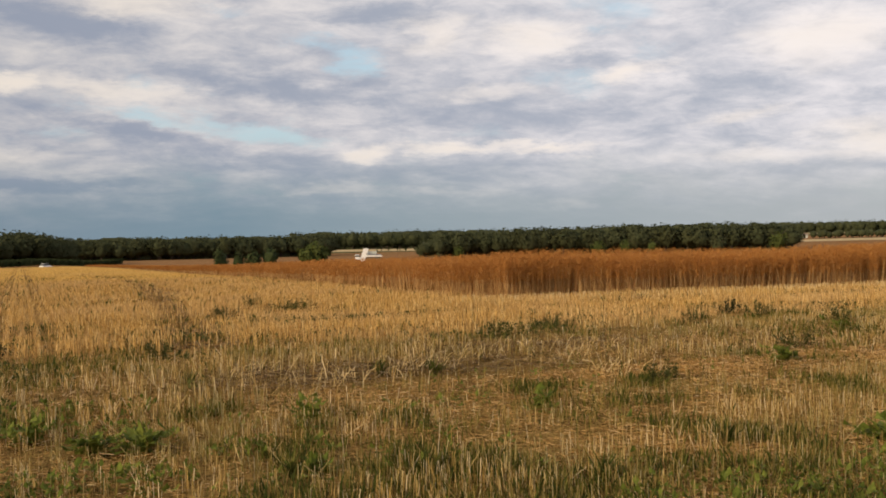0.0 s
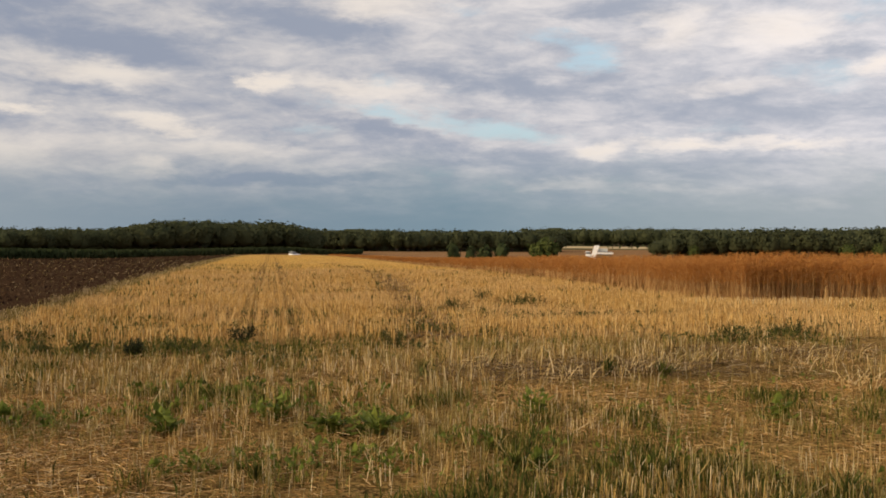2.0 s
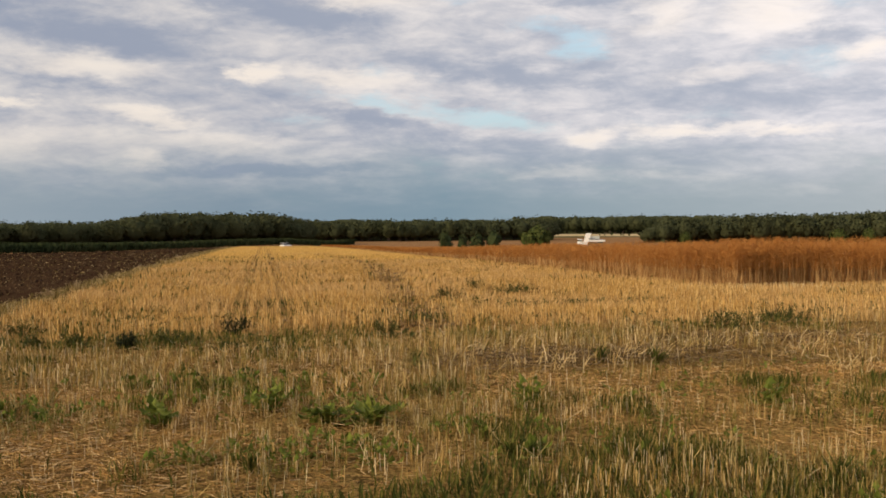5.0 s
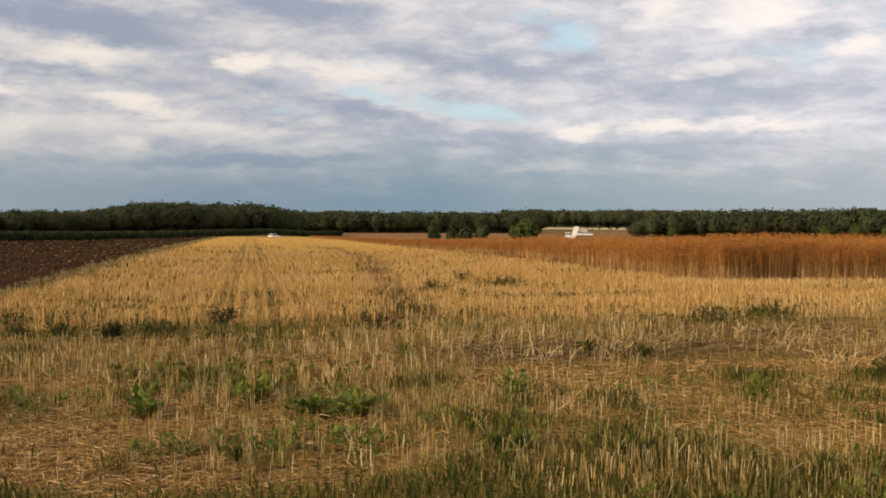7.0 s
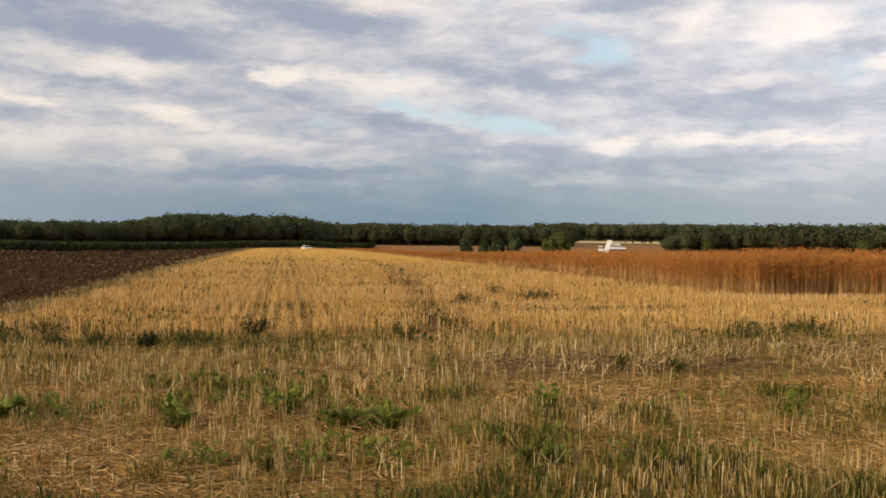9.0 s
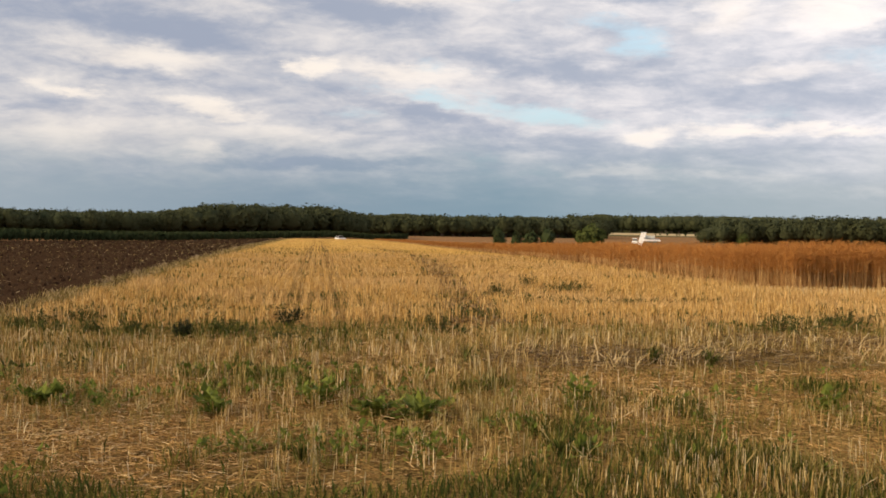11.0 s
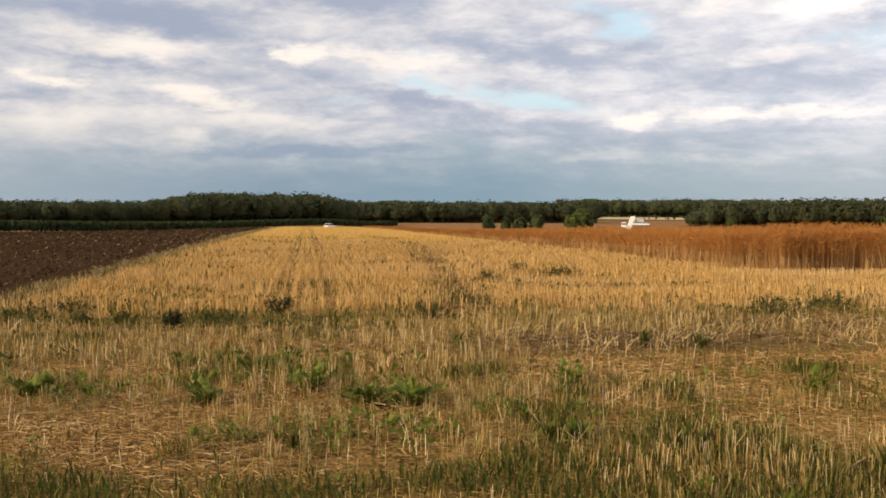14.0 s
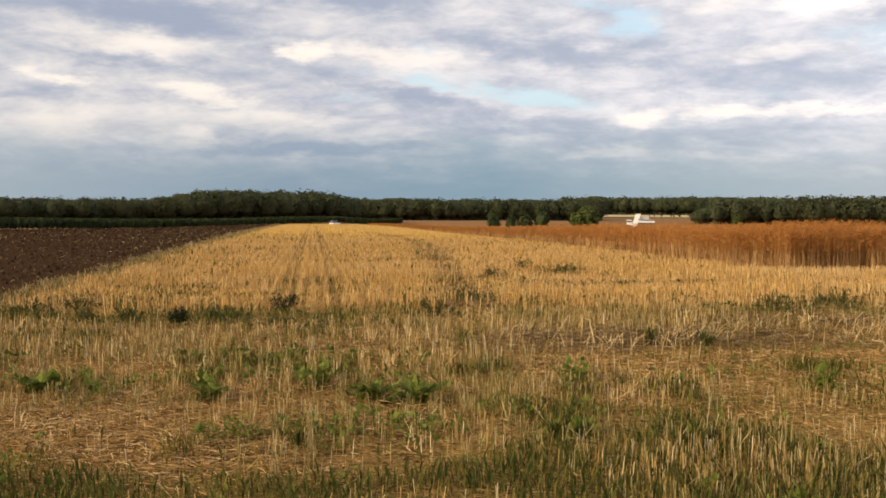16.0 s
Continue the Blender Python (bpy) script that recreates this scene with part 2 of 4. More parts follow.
M_STUBBLE_GOLD = strewn("golden_straw", GOLD, 0.7, 0.15, 0.35, (0.62, 0.42, 0.22), 0.25)
M_STUBBLE_FAR = strewn("yellow_straw", [(0.48, 0.29, 0.075), (0.64, 0.41, 0.12), (0.74, 0.50, 0.18)], 0.7, 0.15, 0.4, (0.60, 0.40, 0.16), 0.08)
M_STUBBLE = strewn("stubble_straw", STRAW, 0.7, 0.15, 0.65, (0.165, 0.150, 0.042), 0.8)
M_LITTER = strewn("straw_litter", [(0.09, 0.050, 0.021), (0.24, 0.130, 0.044), (0.42, 0.238, 0.080), (0.55, 0.335, 0.13), (0.70, 0.52, 0.29)], 0.8, 0.0, 0.45, (0.40, 0.225, 0.070), 0.7)
M_STEM = strewn("crop_stems", [(0.22, 0.105, 0.038), (0.38, 0.205, 0.076), (0.60, 0.40, 0.18)], 0.75)
M_POD = strewn("crop_pods", [(0.31, 0.120, 0.032), (0.39, 0.165, 0.042), (0.45, 0.205, 0.055), (0.51, 0.26, 0.08)], 0.75, 0.2)
M_GRASS = strewn("green_grass", [(0.036, 0.048, 0.012), (0.058, 0.072, 0.016), (0.095, 0.100, 0.022), (0.16, 0.140, 0.034)], 0.7, 0.3)
M_OLIVE = strewn("olive_grass", [(0.085, 0.085, 0.018), (0.15, 0.130, 0.026), (0.23, 0.180, 0.042), (0.32, 0.23, 0.07)], 0.75, 0.3)
M_WEED = strewn("weed_leaves", [(0.075, 0.095, 0.016), (0.130, 0.155, 0.026), (0.20, 0.22, 0.042)], 0.6, 0.3)
M_WEED_DARK = strewn("dark_weed_leaves", [(0.020, 0.028, 0.012), (0.035, 0.045, 0.018), (0.06, 0.05, 0.025)], 0.7, 0.1)
M_WEED_GREY = strewn("grey_weed_leaves", [(0.052, 0.056, 0.016), (0.082, 0.085, 0.024), (0.13, 0.122, 0.040)], 0.7, 0.2)
# far woods: greens lightened and greyed, distance haze put into the leaf colour
M_WOOD_HAZED = strewn("haze_toned_woodland_leaves", [(0.060, 0.071, 0.036), (0.070, 0.081, 0.041), (0.080, 0.090, 0.045), (0.091, 0.100, 0.050)], 0.9, 0.35, 0.35, (0.074, 0.072, 0.029), 0.06)
M_BUSH = strewn("bush_leaves", [(0.044, 0.060, 0.018), (0.064, 0.080, 0.022), (0.088, 0.100, 0.030)], 0.8, 0.2)
M_MAIZE = strewn("maize_leaves", [(0.028, 0.040, 0.016), (0.042, 0.056, 0.022), (0.062, 0.072, 0.030)], 0.8, 0.1)
M_BARK = plain("bark", (0.055, 0.042, 0.030), 0.95, 0, 0.4, 4)
M_WHITE = plain("white_paint", (0.80, 0.80, 0.78), 0.35, 0, 0.06)
M_GLASS = plain("dark_glass", (0.02, 0.025, 0.03), 0.08, 0, 0.1)
M_RUBBER = plain("rubber", (0.025, 0.024, 0.022), 0.85, 0, 0.3)
M_STEEL = plain("grey_steel", (0.30, 0.30, 0.30), 0.5, 0.6, 0.2)
M_PANEL = plain("pale_grey_panels", (0.46, 0.48, 0.44), 0.5, 0, 0.12)
M_GREEN = plain("machine_trim", (0.12, 0.15, 0.12), 0.45, 0, 0.15)
M_CLOD = strewn("clods", [(0.020, 0.0108, 0.0058), (0.034, 0.018, 0.009), (0.050, 0.027, 0.0135), (0.10, 0.064, 0.033)], 0.95)
M_MARGIN = strewn("dry_margin", [(0.10, 0.085, 0.026), (0.20, 0.15, 0.048), (0.36, 0.25, 0.09), (0.54, 0.41, 0.22)], 0.8, 0.2)
M_DRY = strewn("dry_weed", [(0.26, 0.18, 0.085), (0.40, 0.29, 0.15), (0.56, 0.44, 0.27)], 0.8, 0.2)
M_TILE = plain("roof_tiles", (0.16, 0.11, 0.09), 0.8, 0, 0.2)
M_TRODDEN = strewn("trodden_straw", [(0.05, 0.030, 0.014), (0.10, 0.060, 0.027), (0.17, 0.105, 0.048), (0.42, 0.31, 0.17)], 0.9)
M_TRACK = strewn("crushed_weeds", [(0.070, 0.045, 0.024), (0.13, 0.083, 0.042), (0.20, 0.135, 0.070), (0.30, 0.21, 0.12)], 0.95)
M_TIP = strewn("pale_straw", [(0.52, 0.35, 0.13), (0.66, 0.48, 0.22), (0.76, 0.61, 0.36)], 0.7, 0.15)


# Mesh helpers
def part(name, bm, mat, parent=None, label=""):
    me = bpy.data.meshes.new(name)
    bm.to_mesh(me)
    bm.free()
    me.materials.append(mat)
    ob = new(name, me)
    ob.parent = parent
    if label:
        ob["label"] = label
    return ob


def arrays(name, verts, tris, mat, parent=None, flat=True):
    """One mesh from arrays of places and triangles."""
    me = bpy.data.meshes.new(name)
    verts, tris = np.asarray(verts, np.float32).reshape(-1, 3), np.asarray(tris, np.int32)
    n, k = tris.shape
    me.vertices.add(len(verts))
    me.vertices.foreach_set("co", verts.ravel())
    me.loops.add(n * k)
    me.loops.foreach_set("vertex_index", tris.ravel())
    me.polygons.add(n)
    me.polygons.foreach_set("loop_start", np.arange(0, n * k, k, dtype=np.int32))
    me.polygons.foreach_set("use_smooth", np.full(n, not flat))
    me.update(calc_edges=True)
    me.materials.append(mat)
    ob = new(name, me)
    ob.parent = parent
    return ob


def thing(name, label, category, group="", kind="", at=None):
    ob = new(name)
    if at is not None:
        ob.matrix_basis = at
    return tagged(ob, label, category, group, kind)


def rods(base, tip, r0, r1, cap=False):
    """Three-sided tapered stalks from base to tip. Gives places and triangles."""
    n = len(base)
    axis = tip - base
    axis = axis / np.maximum(np.linalg.norm(axis, axis=1, keepdims=True), 1e-6)
    ref = np.where(np.abs(axis[:, 2:3]) > 0.8, [[1.0, 0, 0]], [[0, 0, 1.0]])
    a = np.cross(axis, ref)
    a /= np.linalg.norm(a, axis=1, keepdims=True)
    b = np.cross(axis, a)
    spin = rng.uniform(0, 6.28, n)[:, None]
    verts = np.empty((n, 6, 3))
    for k in range(3):
        d = np.cos(spin + k * 2.094) * a + np.sin(spin + k * 2.094) * b
        verts[:, k] = base + d * np.reshape(r0, (-1, 1))
        verts[:, k + 3] = tip + d * np.reshape(r1, (-1, 1))
    t = np.array([(0, 1, 4), (0, 4, 3), (1, 2, 5), (1, 5, 4), (2, 0, 3), (2, 3, 5)] + ([(3, 4, 5)] if cap else []))
    return verts.reshape(-1, 3), (t[None] + 6 * np.arange(n)[:, None, None]).reshape(-1, 3)


def blades(base, tip, side, width, fold=0.25):
    """Leaves: two long triangles pairs with a fold down the middle rib."""
    n = len(base)
    mid = base * 0.45 + tip * 0.55
    axis = tip - base
    nrm = np.cross(axis, side)
    nrm /= np.maximum(np.linalg.norm(nrm, axis=1, keepdims=True), 1e-6)
    w = np.reshape(width, (-1, 1))
    lift = np.linalg.norm(axis, axis=1, keepdims=True) * 0.12
    verts = np.empty((n, 5, 3))
    verts[:, 0], verts[:, 1], verts[:, 2] = base, mid + side * w + nrm * (w * fold + lift), tip
    verts[:, 3], verts[:, 4] = mid - side * w + nrm * (w * fold + lift), mid + nrm * lift
    t = np.array([(0, 1, 4), (1, 2, 4), (2, 3, 4), (3, 0, 4)])
    return verts.reshape(-1, 3), (t[None] + 5 * np.arange(n)[:, None, None]).reshape(-1, 3)


def slips(base, tip, side, width):
    """Thin pods and twigs, two triangles each."""
    n = len(base)
    mid = base * 0.5 + tip * 0.5
    w = np.reshape(width, (-1, 1))
    verts = np.stack([base, mid + side * w, tip, mid - side * w], 1)
    t = np.array([(0, 1, 2), (0, 2, 3)])
    return verts.reshape(-1, 3), (t[None] + 4 * np.arange(n)[:, None, None]).reshape(-1, 3)


def needles(base, tip, side, width):
    """Fine pods, one slim triangle each."""
    n = len(base)
    w = np.reshape(width, (-1, 1))
    verts = np.stack([base + side * w, tip, base - side * w], 1)
    return verts.reshape(-1, 3), np.arange(3 * n).reshape(-1, 3)


def merge(*pieces):
    verts, tris, k = [], [], 0
    for v, t in pieces:
        verts.append(v)
        tris.append(t + k)
        k += len(v)
    return np.concatenate(verts), np.concatenate(tris)


def unit(n):
    d = rng.normal(size=(n, 3))
    return d / np.linalg.norm(d, axis=1, keepdims=True)


def grow(u, v):
    """Places on the ground."""
    x, y = to_xy(u, v)
    return np.stack([x, y, height(u, v)], -1)


def value_noise(x, y, scale, seed):
    """Smooth random field between 0 and 1."""
    x, y = np.asarray(x) * scale + seed * 17.3, np.asarray(y) * scale + seed * 9.1
    i, j = np.floor(x), np.floor(y)
    fx, fy = x - i, y - j
    fx, fy = fx * fx * (3 - 2 * fx), fy * fy * (3 - 2 * fy)

    def h(a, b):
        q = np.sin(a * 127.1 + b * 311.7 + seed * 74.7) * 43758.5453
        return q - np.floor(q)
    return (h(i, j) * (1 - fx) + h(i + 1, j) * fx) * (1 - fy) + (h(i, j + 1) * (1 - fx) + h(i + 1, j + 1) * fx) * fy


rng = np.random.default_rng(7)
PLOUGH_V, CROP_U, CROP_V, FIELD_U, GOLD_U = -5.5, 25.4, 13.0, 262.0, 16.2


def crop_front(v):
    """Where the standing crop begins along the rows, a line that slants a little."""
    return CROP_U - 0.11 * np.clip(np.asarray(v, float) - CROP_V, 0, 14)


# Ground
def spread(first, last, step, growth, top):
    out, x = [first], first
    while x < last:
        x += step
        step = min(step * growth, top)
        out.append(min(x, last))
    return out


def build_ground():
    us = [-3000, -1000, -300, -100, -40] + spread(-15, 4400, 1.2, 1.035, 160)
    vs = sorted({-v for v in spread(-PLOUGH_V, 3600, 1.0, 1.06, 150)} | set(spread(PLOUGH_V, 3600, 1.0, 1.06, 150)))
    us = sorted(set(us) | {FIELD_U, GOLD_U})
    u, v = np.meshgrid(us, vs, indexing="ij")
    p = grow(u.ravel(), v.ravel())
    nu, nv = len(us), len(vs)
    k = np.arange(nu * nv).reshape(nu, nv)
    quads = np.stack([k[:-1, :-1], k[1:, :-1], k[1:, 1:], k[:-1, 1:]], -1).reshape(-1, 4)[:, ::-1]
    ob = arrays("ground", p, quads, M_SOIL, flat=False)
    for m in (M_PLOUGH, M_FAR, M_GRASSLAND, M_CHAFF):
        ob.data.materials.append(m)
    cu, cv = ((u[:-1, :-1] + u[1:, 1:]) / 2).ravel(), ((v[:-1, :-1] + v[1:, 1:]) / 2).ravel()
    zone = np.where(cu > FIELD_U, 2, np.where(cv < PLOUGH_V, 1, 0))
    zone = np.where((zone == 0) & (cu > GOLD_U), 4, zone)
    zone = np.where((cu > 700) | (cv < -260), 3, zone)
    ob.data.polygons.foreach_set("material_index", zone.astype(np.int32))
    return tagged(ob, "brown soil of a harvested field, with a ploughed field beside it", "ground", kind="structure")


build_ground()


def wedge(u0, u1, density, az0=-29, az1=45, v0=PLOUGH_V + 0.4):
    """Random places of the stubble field that a sweep of bearings takes in, between two distances along the rows."""
    va, vb = u1 * math.tan(radians(az0 - math.degrees(ROW))), u1 * math.tan(radians(min(az1 - math.degrees(ROW), 70)))
    va, vb = max(va, v0) - 1, min(vb, 90)
    n = int((u1 - u0) * (vb - va) * density)
    u, v = rng.uniform(u0, u1, n), rng.uniform(va, vb, n)
    bearing = np.degrees(np.arctan2(v, u)) + math.degrees(ROW)
    keep = (bearing > az0) & (bearing < az1) & (v > v0) & ~((u > crop_front(v)) & (v > CROP_V))
    return u[keep], v[keep]


# Where the larger weeds stand: u, v, half width, height
DARK_WEEDS = [(16.5, -0.5, 0.32, 0.42), (14.7, -2.0, 0.15, 0.34), (17.6, 14.9, 0.4, 0.42)]
GREY_WEEDS = [(15.5, 2.0, 0.36, 0.36), (15.8, 8.0, 0.45, 0.38), (16.1, -4.5, 0.36, 0.36), (17.2, -4.0, 0.3, 0.32), (15.1, -3.4, 0.2, 0.28), (15.2, -2.8, 0.22, 0.3), (15.4, -1.4, 0.3, 0.28), (25.9, 6.6, 0.5, 0.45), (27.7, 6.2, 0.4, 0.5), (24.8, 4.8, 0.4, 0.42), (26.4, 7.3, 0.5, 0.38), (16.6, 9.7, 0.5, 0.4), (16.6, 14.8, 0.45, 0.45), (11.5, 11.1, 0.45, 0.36), (9.6, 7.1, 0.25, 0.3), (14.5, 15.1, 0.4, 0.4), (16.2, 12.8, 0.4, 0.4)]
BROAD_WEEDS = [(8.4, 0.9, 0.34, 0.27), (8.55, 0.55, 0.25, 0.24), (8.7, -0.9, 0.25, 0.30), (9.2, -2.5, 0.25, 0.26), (9.3, 0.0, 0.2, 0.24), (7.0, 2.0, 0.11, 0.17), (5.8, 6.5, 0.3, 0.34), (9.2, 2.6, 0.16, 0.28), (8.5, 4.8, 0.16, 0.26), (13.0, 13.5, 0.3, 0.3), (10.2, 9.6, 0.25, 0.3)]
GRASSY_WEEDS = [(6.9, -0.1, 0.22, 0.22), (6.5, 2.7, 0.2, 0.28), (11.5, 4.9, 0.3, 0.34), (11.9, 4.3, 0.25, 0.3), (12.0, 1.9, 0.22, 0.3), (6.3, 5.3, 0.25, 0.28), (5.7, 3.7, 0.25, 0.3), (6.9, 1.8, 0.2, 0.26), (6.4, 2.7, 0.2, 0.28)]
PALE_WEEDS = [(27.5, -5.75, 0.22, 0.3), (22.4, -5.85, 0.2, 0.26), (37.5, -5.85, 0.3, 0.36), (47.0, -5.8, 0.3, 0.36), (70.0, -5.85, 0.35, 0.45), (32.0, -5.8, 0.2, 0.3)]


def cleared(u, v):
    """Bare of stalks round the larger weeds and on their near side."""
    out = np.zeros(len(u), bool)
    for wu, wv, size, h in DARK_WEEDS + GREY_WEEDS:
        out |= (np.abs(v - wv * u / wu) < size * 1.1) & (u < wu + size * 0.5) & (u > wu - size - 0.045 * wu)
    return out


def green_band(u, v):
    """The strip of weeds across the field where few stalks stand."""
    rag = 0.25 * (value_noise(u, v, 1.4, 41) - 0.5)
    return np.exp(-((u - 15.6 + rag) / 0.75) ** 2) * smooth(6.5, 3.0, v)


def trampled(u, v):
    """Where the stalks were flattened: a track that bends through the field."""
    centre = hermite(u, np.array([0, 17, 20, 27, 41, 54, 67, 90.0]), np.array([2.6, 3.0, 3.1, 3.8, 5.0, 5.6, 5.4, 4.6]))
    return np.exp(-((v - centre) / (0.5 + 0.007 * u)) ** 2) * (u > 16.5) * (u < 85)


def flattened(u, v):
    """Places where straw lies flat over the soil."""
    rag = 0.5 * (value_noise(u, v, 1.4, 41) - 0.5)
    a = np.exp(-((u - 12.1 + rag) / 0.95) ** 2) * smooth(1.2, 3.0, v) * smooth(7.5, 5.5, v)
    b = np.exp(-((u - 13.8 + rag) / 0.6) ** 2) * smooth(5.2, 6.4, v) * smooth(10.5, 7.5, v)
    c = 0.8 * np.exp(-((u - 7.5 + rag) / 0.65) ** 2) * smooth(-0.2, -1.2, v)
    e = np.exp(-((u - 10.3 + rag) / 0.3) ** 2) * smooth(-0.5, -1.5, v) + np.exp(-((u - 10.4 + rag) / 0.4) ** 2) * smooth(5, 7, v)
    return np.clip(np.maximum.reduce([a, b, c, e]), 0, 1)


def stubble(name, u0, u1, density, h0, h1, r, mat, label):
    u, v = wedge(u0, u1, density)
    v = np.where(rng.random(len(v)) < 0.7, np.round(v / 0.26) * 0.26 + rng.normal(0, 0.035, len(v)), v)
    # thin and trampled places, wheel tracks
    thin = value_noise(u * 1.2, v * 0.4, 0.75, 1) * 0.6 + value_noise(u, v, 1.3, 2) * 0.4
    tall = 0.68 + 0.55 * value_noise(u, v * 0.5, 0.5, 3)
    band = np.maximum(flattened(u, v), green_band(u, v))
    wheel = np.maximum(np.exp(-((v - 0.45) / (0.16 + 0.001 * u)) ** 2), np.exp(-((v + 0.55) / (0.16 + 0.001 * u)) ** 2)) * smooth(15.5, 18, u)
    path = trampled(u, v)
    fill = np.where(u < 16, np.clip(0.25 + 3.0 * (thin - 0.42), 0.05, 1), np.clip(0.45 + 1.6 * (thin - 0.3), 0.2, 1))
    keep = rng.random(len(u)) < fill * (1 - 0.85 * path) * (1 - 0.97 * band ** 0.6) * (1 - 0.8 * wheel)
    keep &= ~cleared(u, v)
    u, v, tall = u[keep], v[keep], tall[keep]
    base = grow(u, v)
    n = len(u)
    h = rng.uniform(h0, h1, n) * tall
    lean = rng.normal(0, 0.09, (n, 2)) * h[:, None] * np.where(rng.random((n, 1)) < 0.13, 6.0, 1)
    tip = base + np.column_stack([lean, h])
    base[:, 2] -= 0.02
    rr = r * rng.uniform(0.45, 1.35, n)
    if u0 < 60:
        pieces = rods(base, tip, rr, rr * 0.85)
    else:
        turn = rng.uniform(0, 6.28, n)
        pieces = slips(base, tip, np.column_stack([np.cos(turn), np.sin(turn), np.zeros(n)]), rr * 1.3)
    return tagged(arrays(name, *pieces, mat), label, "stubble", kind="stuff")


stubble("stubble", 3.2, 9.5, 360, 0.09, 0.20, 0.0028, M_STUBBLE, "cut straw stalks of rapeseed stubble standing in brown soil")
stubble("stubble", 9.5, GOLD_U, 230, 0.12, 0.25, 0.0042, M_STUBBLE, "cut straw stalks of rapeseed stubble standing in rows")
stubble("stubble", GOLD_U, 30, 185, 0.13, 0.26, 0.0052, M_STUBBLE_GOLD, "golden cut stalks of rapeseed stubble standing in rows")
stubble("stubble", 30, 60, 110, 0.11, 0.21, 0.0070, M_STUBBLE_GOLD, "golden cut stalks of rapeseed stubble")
stubble("stubble", 60, 120, 55, 0.10, 0.18, 0.011, M_STUBBLE_FAR, "golden cut stalks of distant rapeseed stubble")
stubble("stubble", 120, FIELD_U, 22, 0.10, 0.18, 0.02, M_STUBBLE_FAR, "golden cut stalks of far rapeseed stubble")


def pale_edge():
    """The tall pale stalks left along the foot of the standing crop."""
    n = 5500
    v = rng.uniform(CROP_V - 2, 62, n)
    u = crop_front(v) - 0.05 - rng.uniform(0, 1, n) ** 1.8 * 1.5
    base = grow(u, v)
    h = rng.uniform(0.12, 0.26, n)
    tip = base + np.column_stack([rng.normal(0, 0.03, (n, 2)), h])
    rr = rng.uniform(0.004, 0.010, n)
    tagged(arrays("stubble", *rods(base, tip, rr, rr), M_TIP), "pale cut stalks along the foot of the standing crop", "stubble", kind="stuff")


pale_edge()


def litter(name, u0, u1, density, length, r, mat=M_LITTER, flat_only=False):
    u, v = wedge(u0, u1, density)
    pile = value_noise(u, v, 0.28, 5) * 0.65 + value_noise(u, v, 0.8, 6) * 0.35
    near = flattened(u, v) * np.where(u < 11, 0.55, -0.45)
    keep = rng.random(len(u)) < np.clip((pile - 0.34) * 2.5, 0.15, 1) + near + trampled(u, v) - 0.7 * green_band(u, v) + 0.3 * smooth(1.5, 4, v) * smooth(7, 9, u) * smooth(16, 14, u)
    if flat_only:
        keep = rng.random(len(u)) < flattened(u, v) * (v > 1) * (u > 11)
    base = grow(u[keep], v[keep])
    n = len(base)
    base[:, 2] += rng.uniform(0.004, 0.045, n) + (0.04 if flat_only else 0)
    turn, size = rng.uniform(0, 6.28, n), length * rng.uniform(0.3, 1.3, n)
    tip = base + np.column_stack([np.cos(turn) * size, np.sin(turn) * size, np.abs(rng.normal(0, 0.12, n)) * size])
    rr = r * rng.uniform(0.5, 1.2, n)
    side = np.column_stack([-np.sin(turn), np.cos(turn), rng.normal(0, 0.3, n)])
    pieces = rods(base, tip, rr, rr * 0.7) if u1 < 11.5 else slips(base, tip, side, rr * 1.2)
    return tagged(arrays(name, *pieces, mat), "trodden dark straw and stalks lying in heaps" if flat_only else "broken pale and brown straw lying on the soil", "straw", kind="stuff")


litter("straw_litter", 3.2, 11, 900, 0.10, 0.0031)
litter("straw_litter", 11, 16.5, 420, 0.18, 0.0045)
litter("straw_litter", 16.5, 26, 60, 0.20, 0.006)
litter("straw_litter", 5.8, 9.2, 160, 0.14, 0.0032)
litter("trodden_straw", 11, 16, 420, 0.24, 0.006, M_TRODDEN, True)
litter("straw_litter", 26, 70, 25, 0.25, 0.009)


def bent_stalks():
    """Long pale stalks pushed over beside the trodden places, tuft by tuft."""
    us, vs = [], []
    for u, v, wide, n in ((12.6, 5.3, 0.5, 40), (13.2, 6.3, 0.4, 24), (11.9, 4.6, 0.5, 26), (13.4, 7.4, 0.5, 22), (12.0, 7.2, 0.5, 16), (13.2, 8.6, 0.7, 16), (10.4, 6.9, 0.25, 26), (12.9, 2.9, 0.5, 30), (11.5, 3.6, 0.4, 26), (7.7, -2.4, 0.5, 20)):
        us.append(u + rng.normal(0, 0.22, n))
        vs.append(v + rng.normal(0, wide * 0.6, n))
    base = grow(np.concatenate(us), np.concatenate(vs))
    n = len(base)
    size, turn = rng.uniform(0.14, 0.34, n), rng.normal(0.2, 1.3, n)
    flop = rng.uniform(0.4, 1.6, n)
    mid = base + np.column_stack([np.cos(turn) * size * 0.3, np.sin(turn) * size * 0.15, size * 0.45])
    tip = mid + np.column_stack([np.cos(turn) * size * 0.5 * np.sin(flop), np.sin(turn) * size * 0.25, size * 0.45 * np.cos(flop)])
    rr = rng.uniform(0.0025, 0.005, n)
    ob = arrays("bent_straw", *merge(rods(base, mid, rr, rr), rods(mid, tip, rr, rr * 0.8)), M_TIP)
    tagged(ob, "long pale straw stalks bent over beside trodden places", "straw", kind="stuff")


bent_stalks()


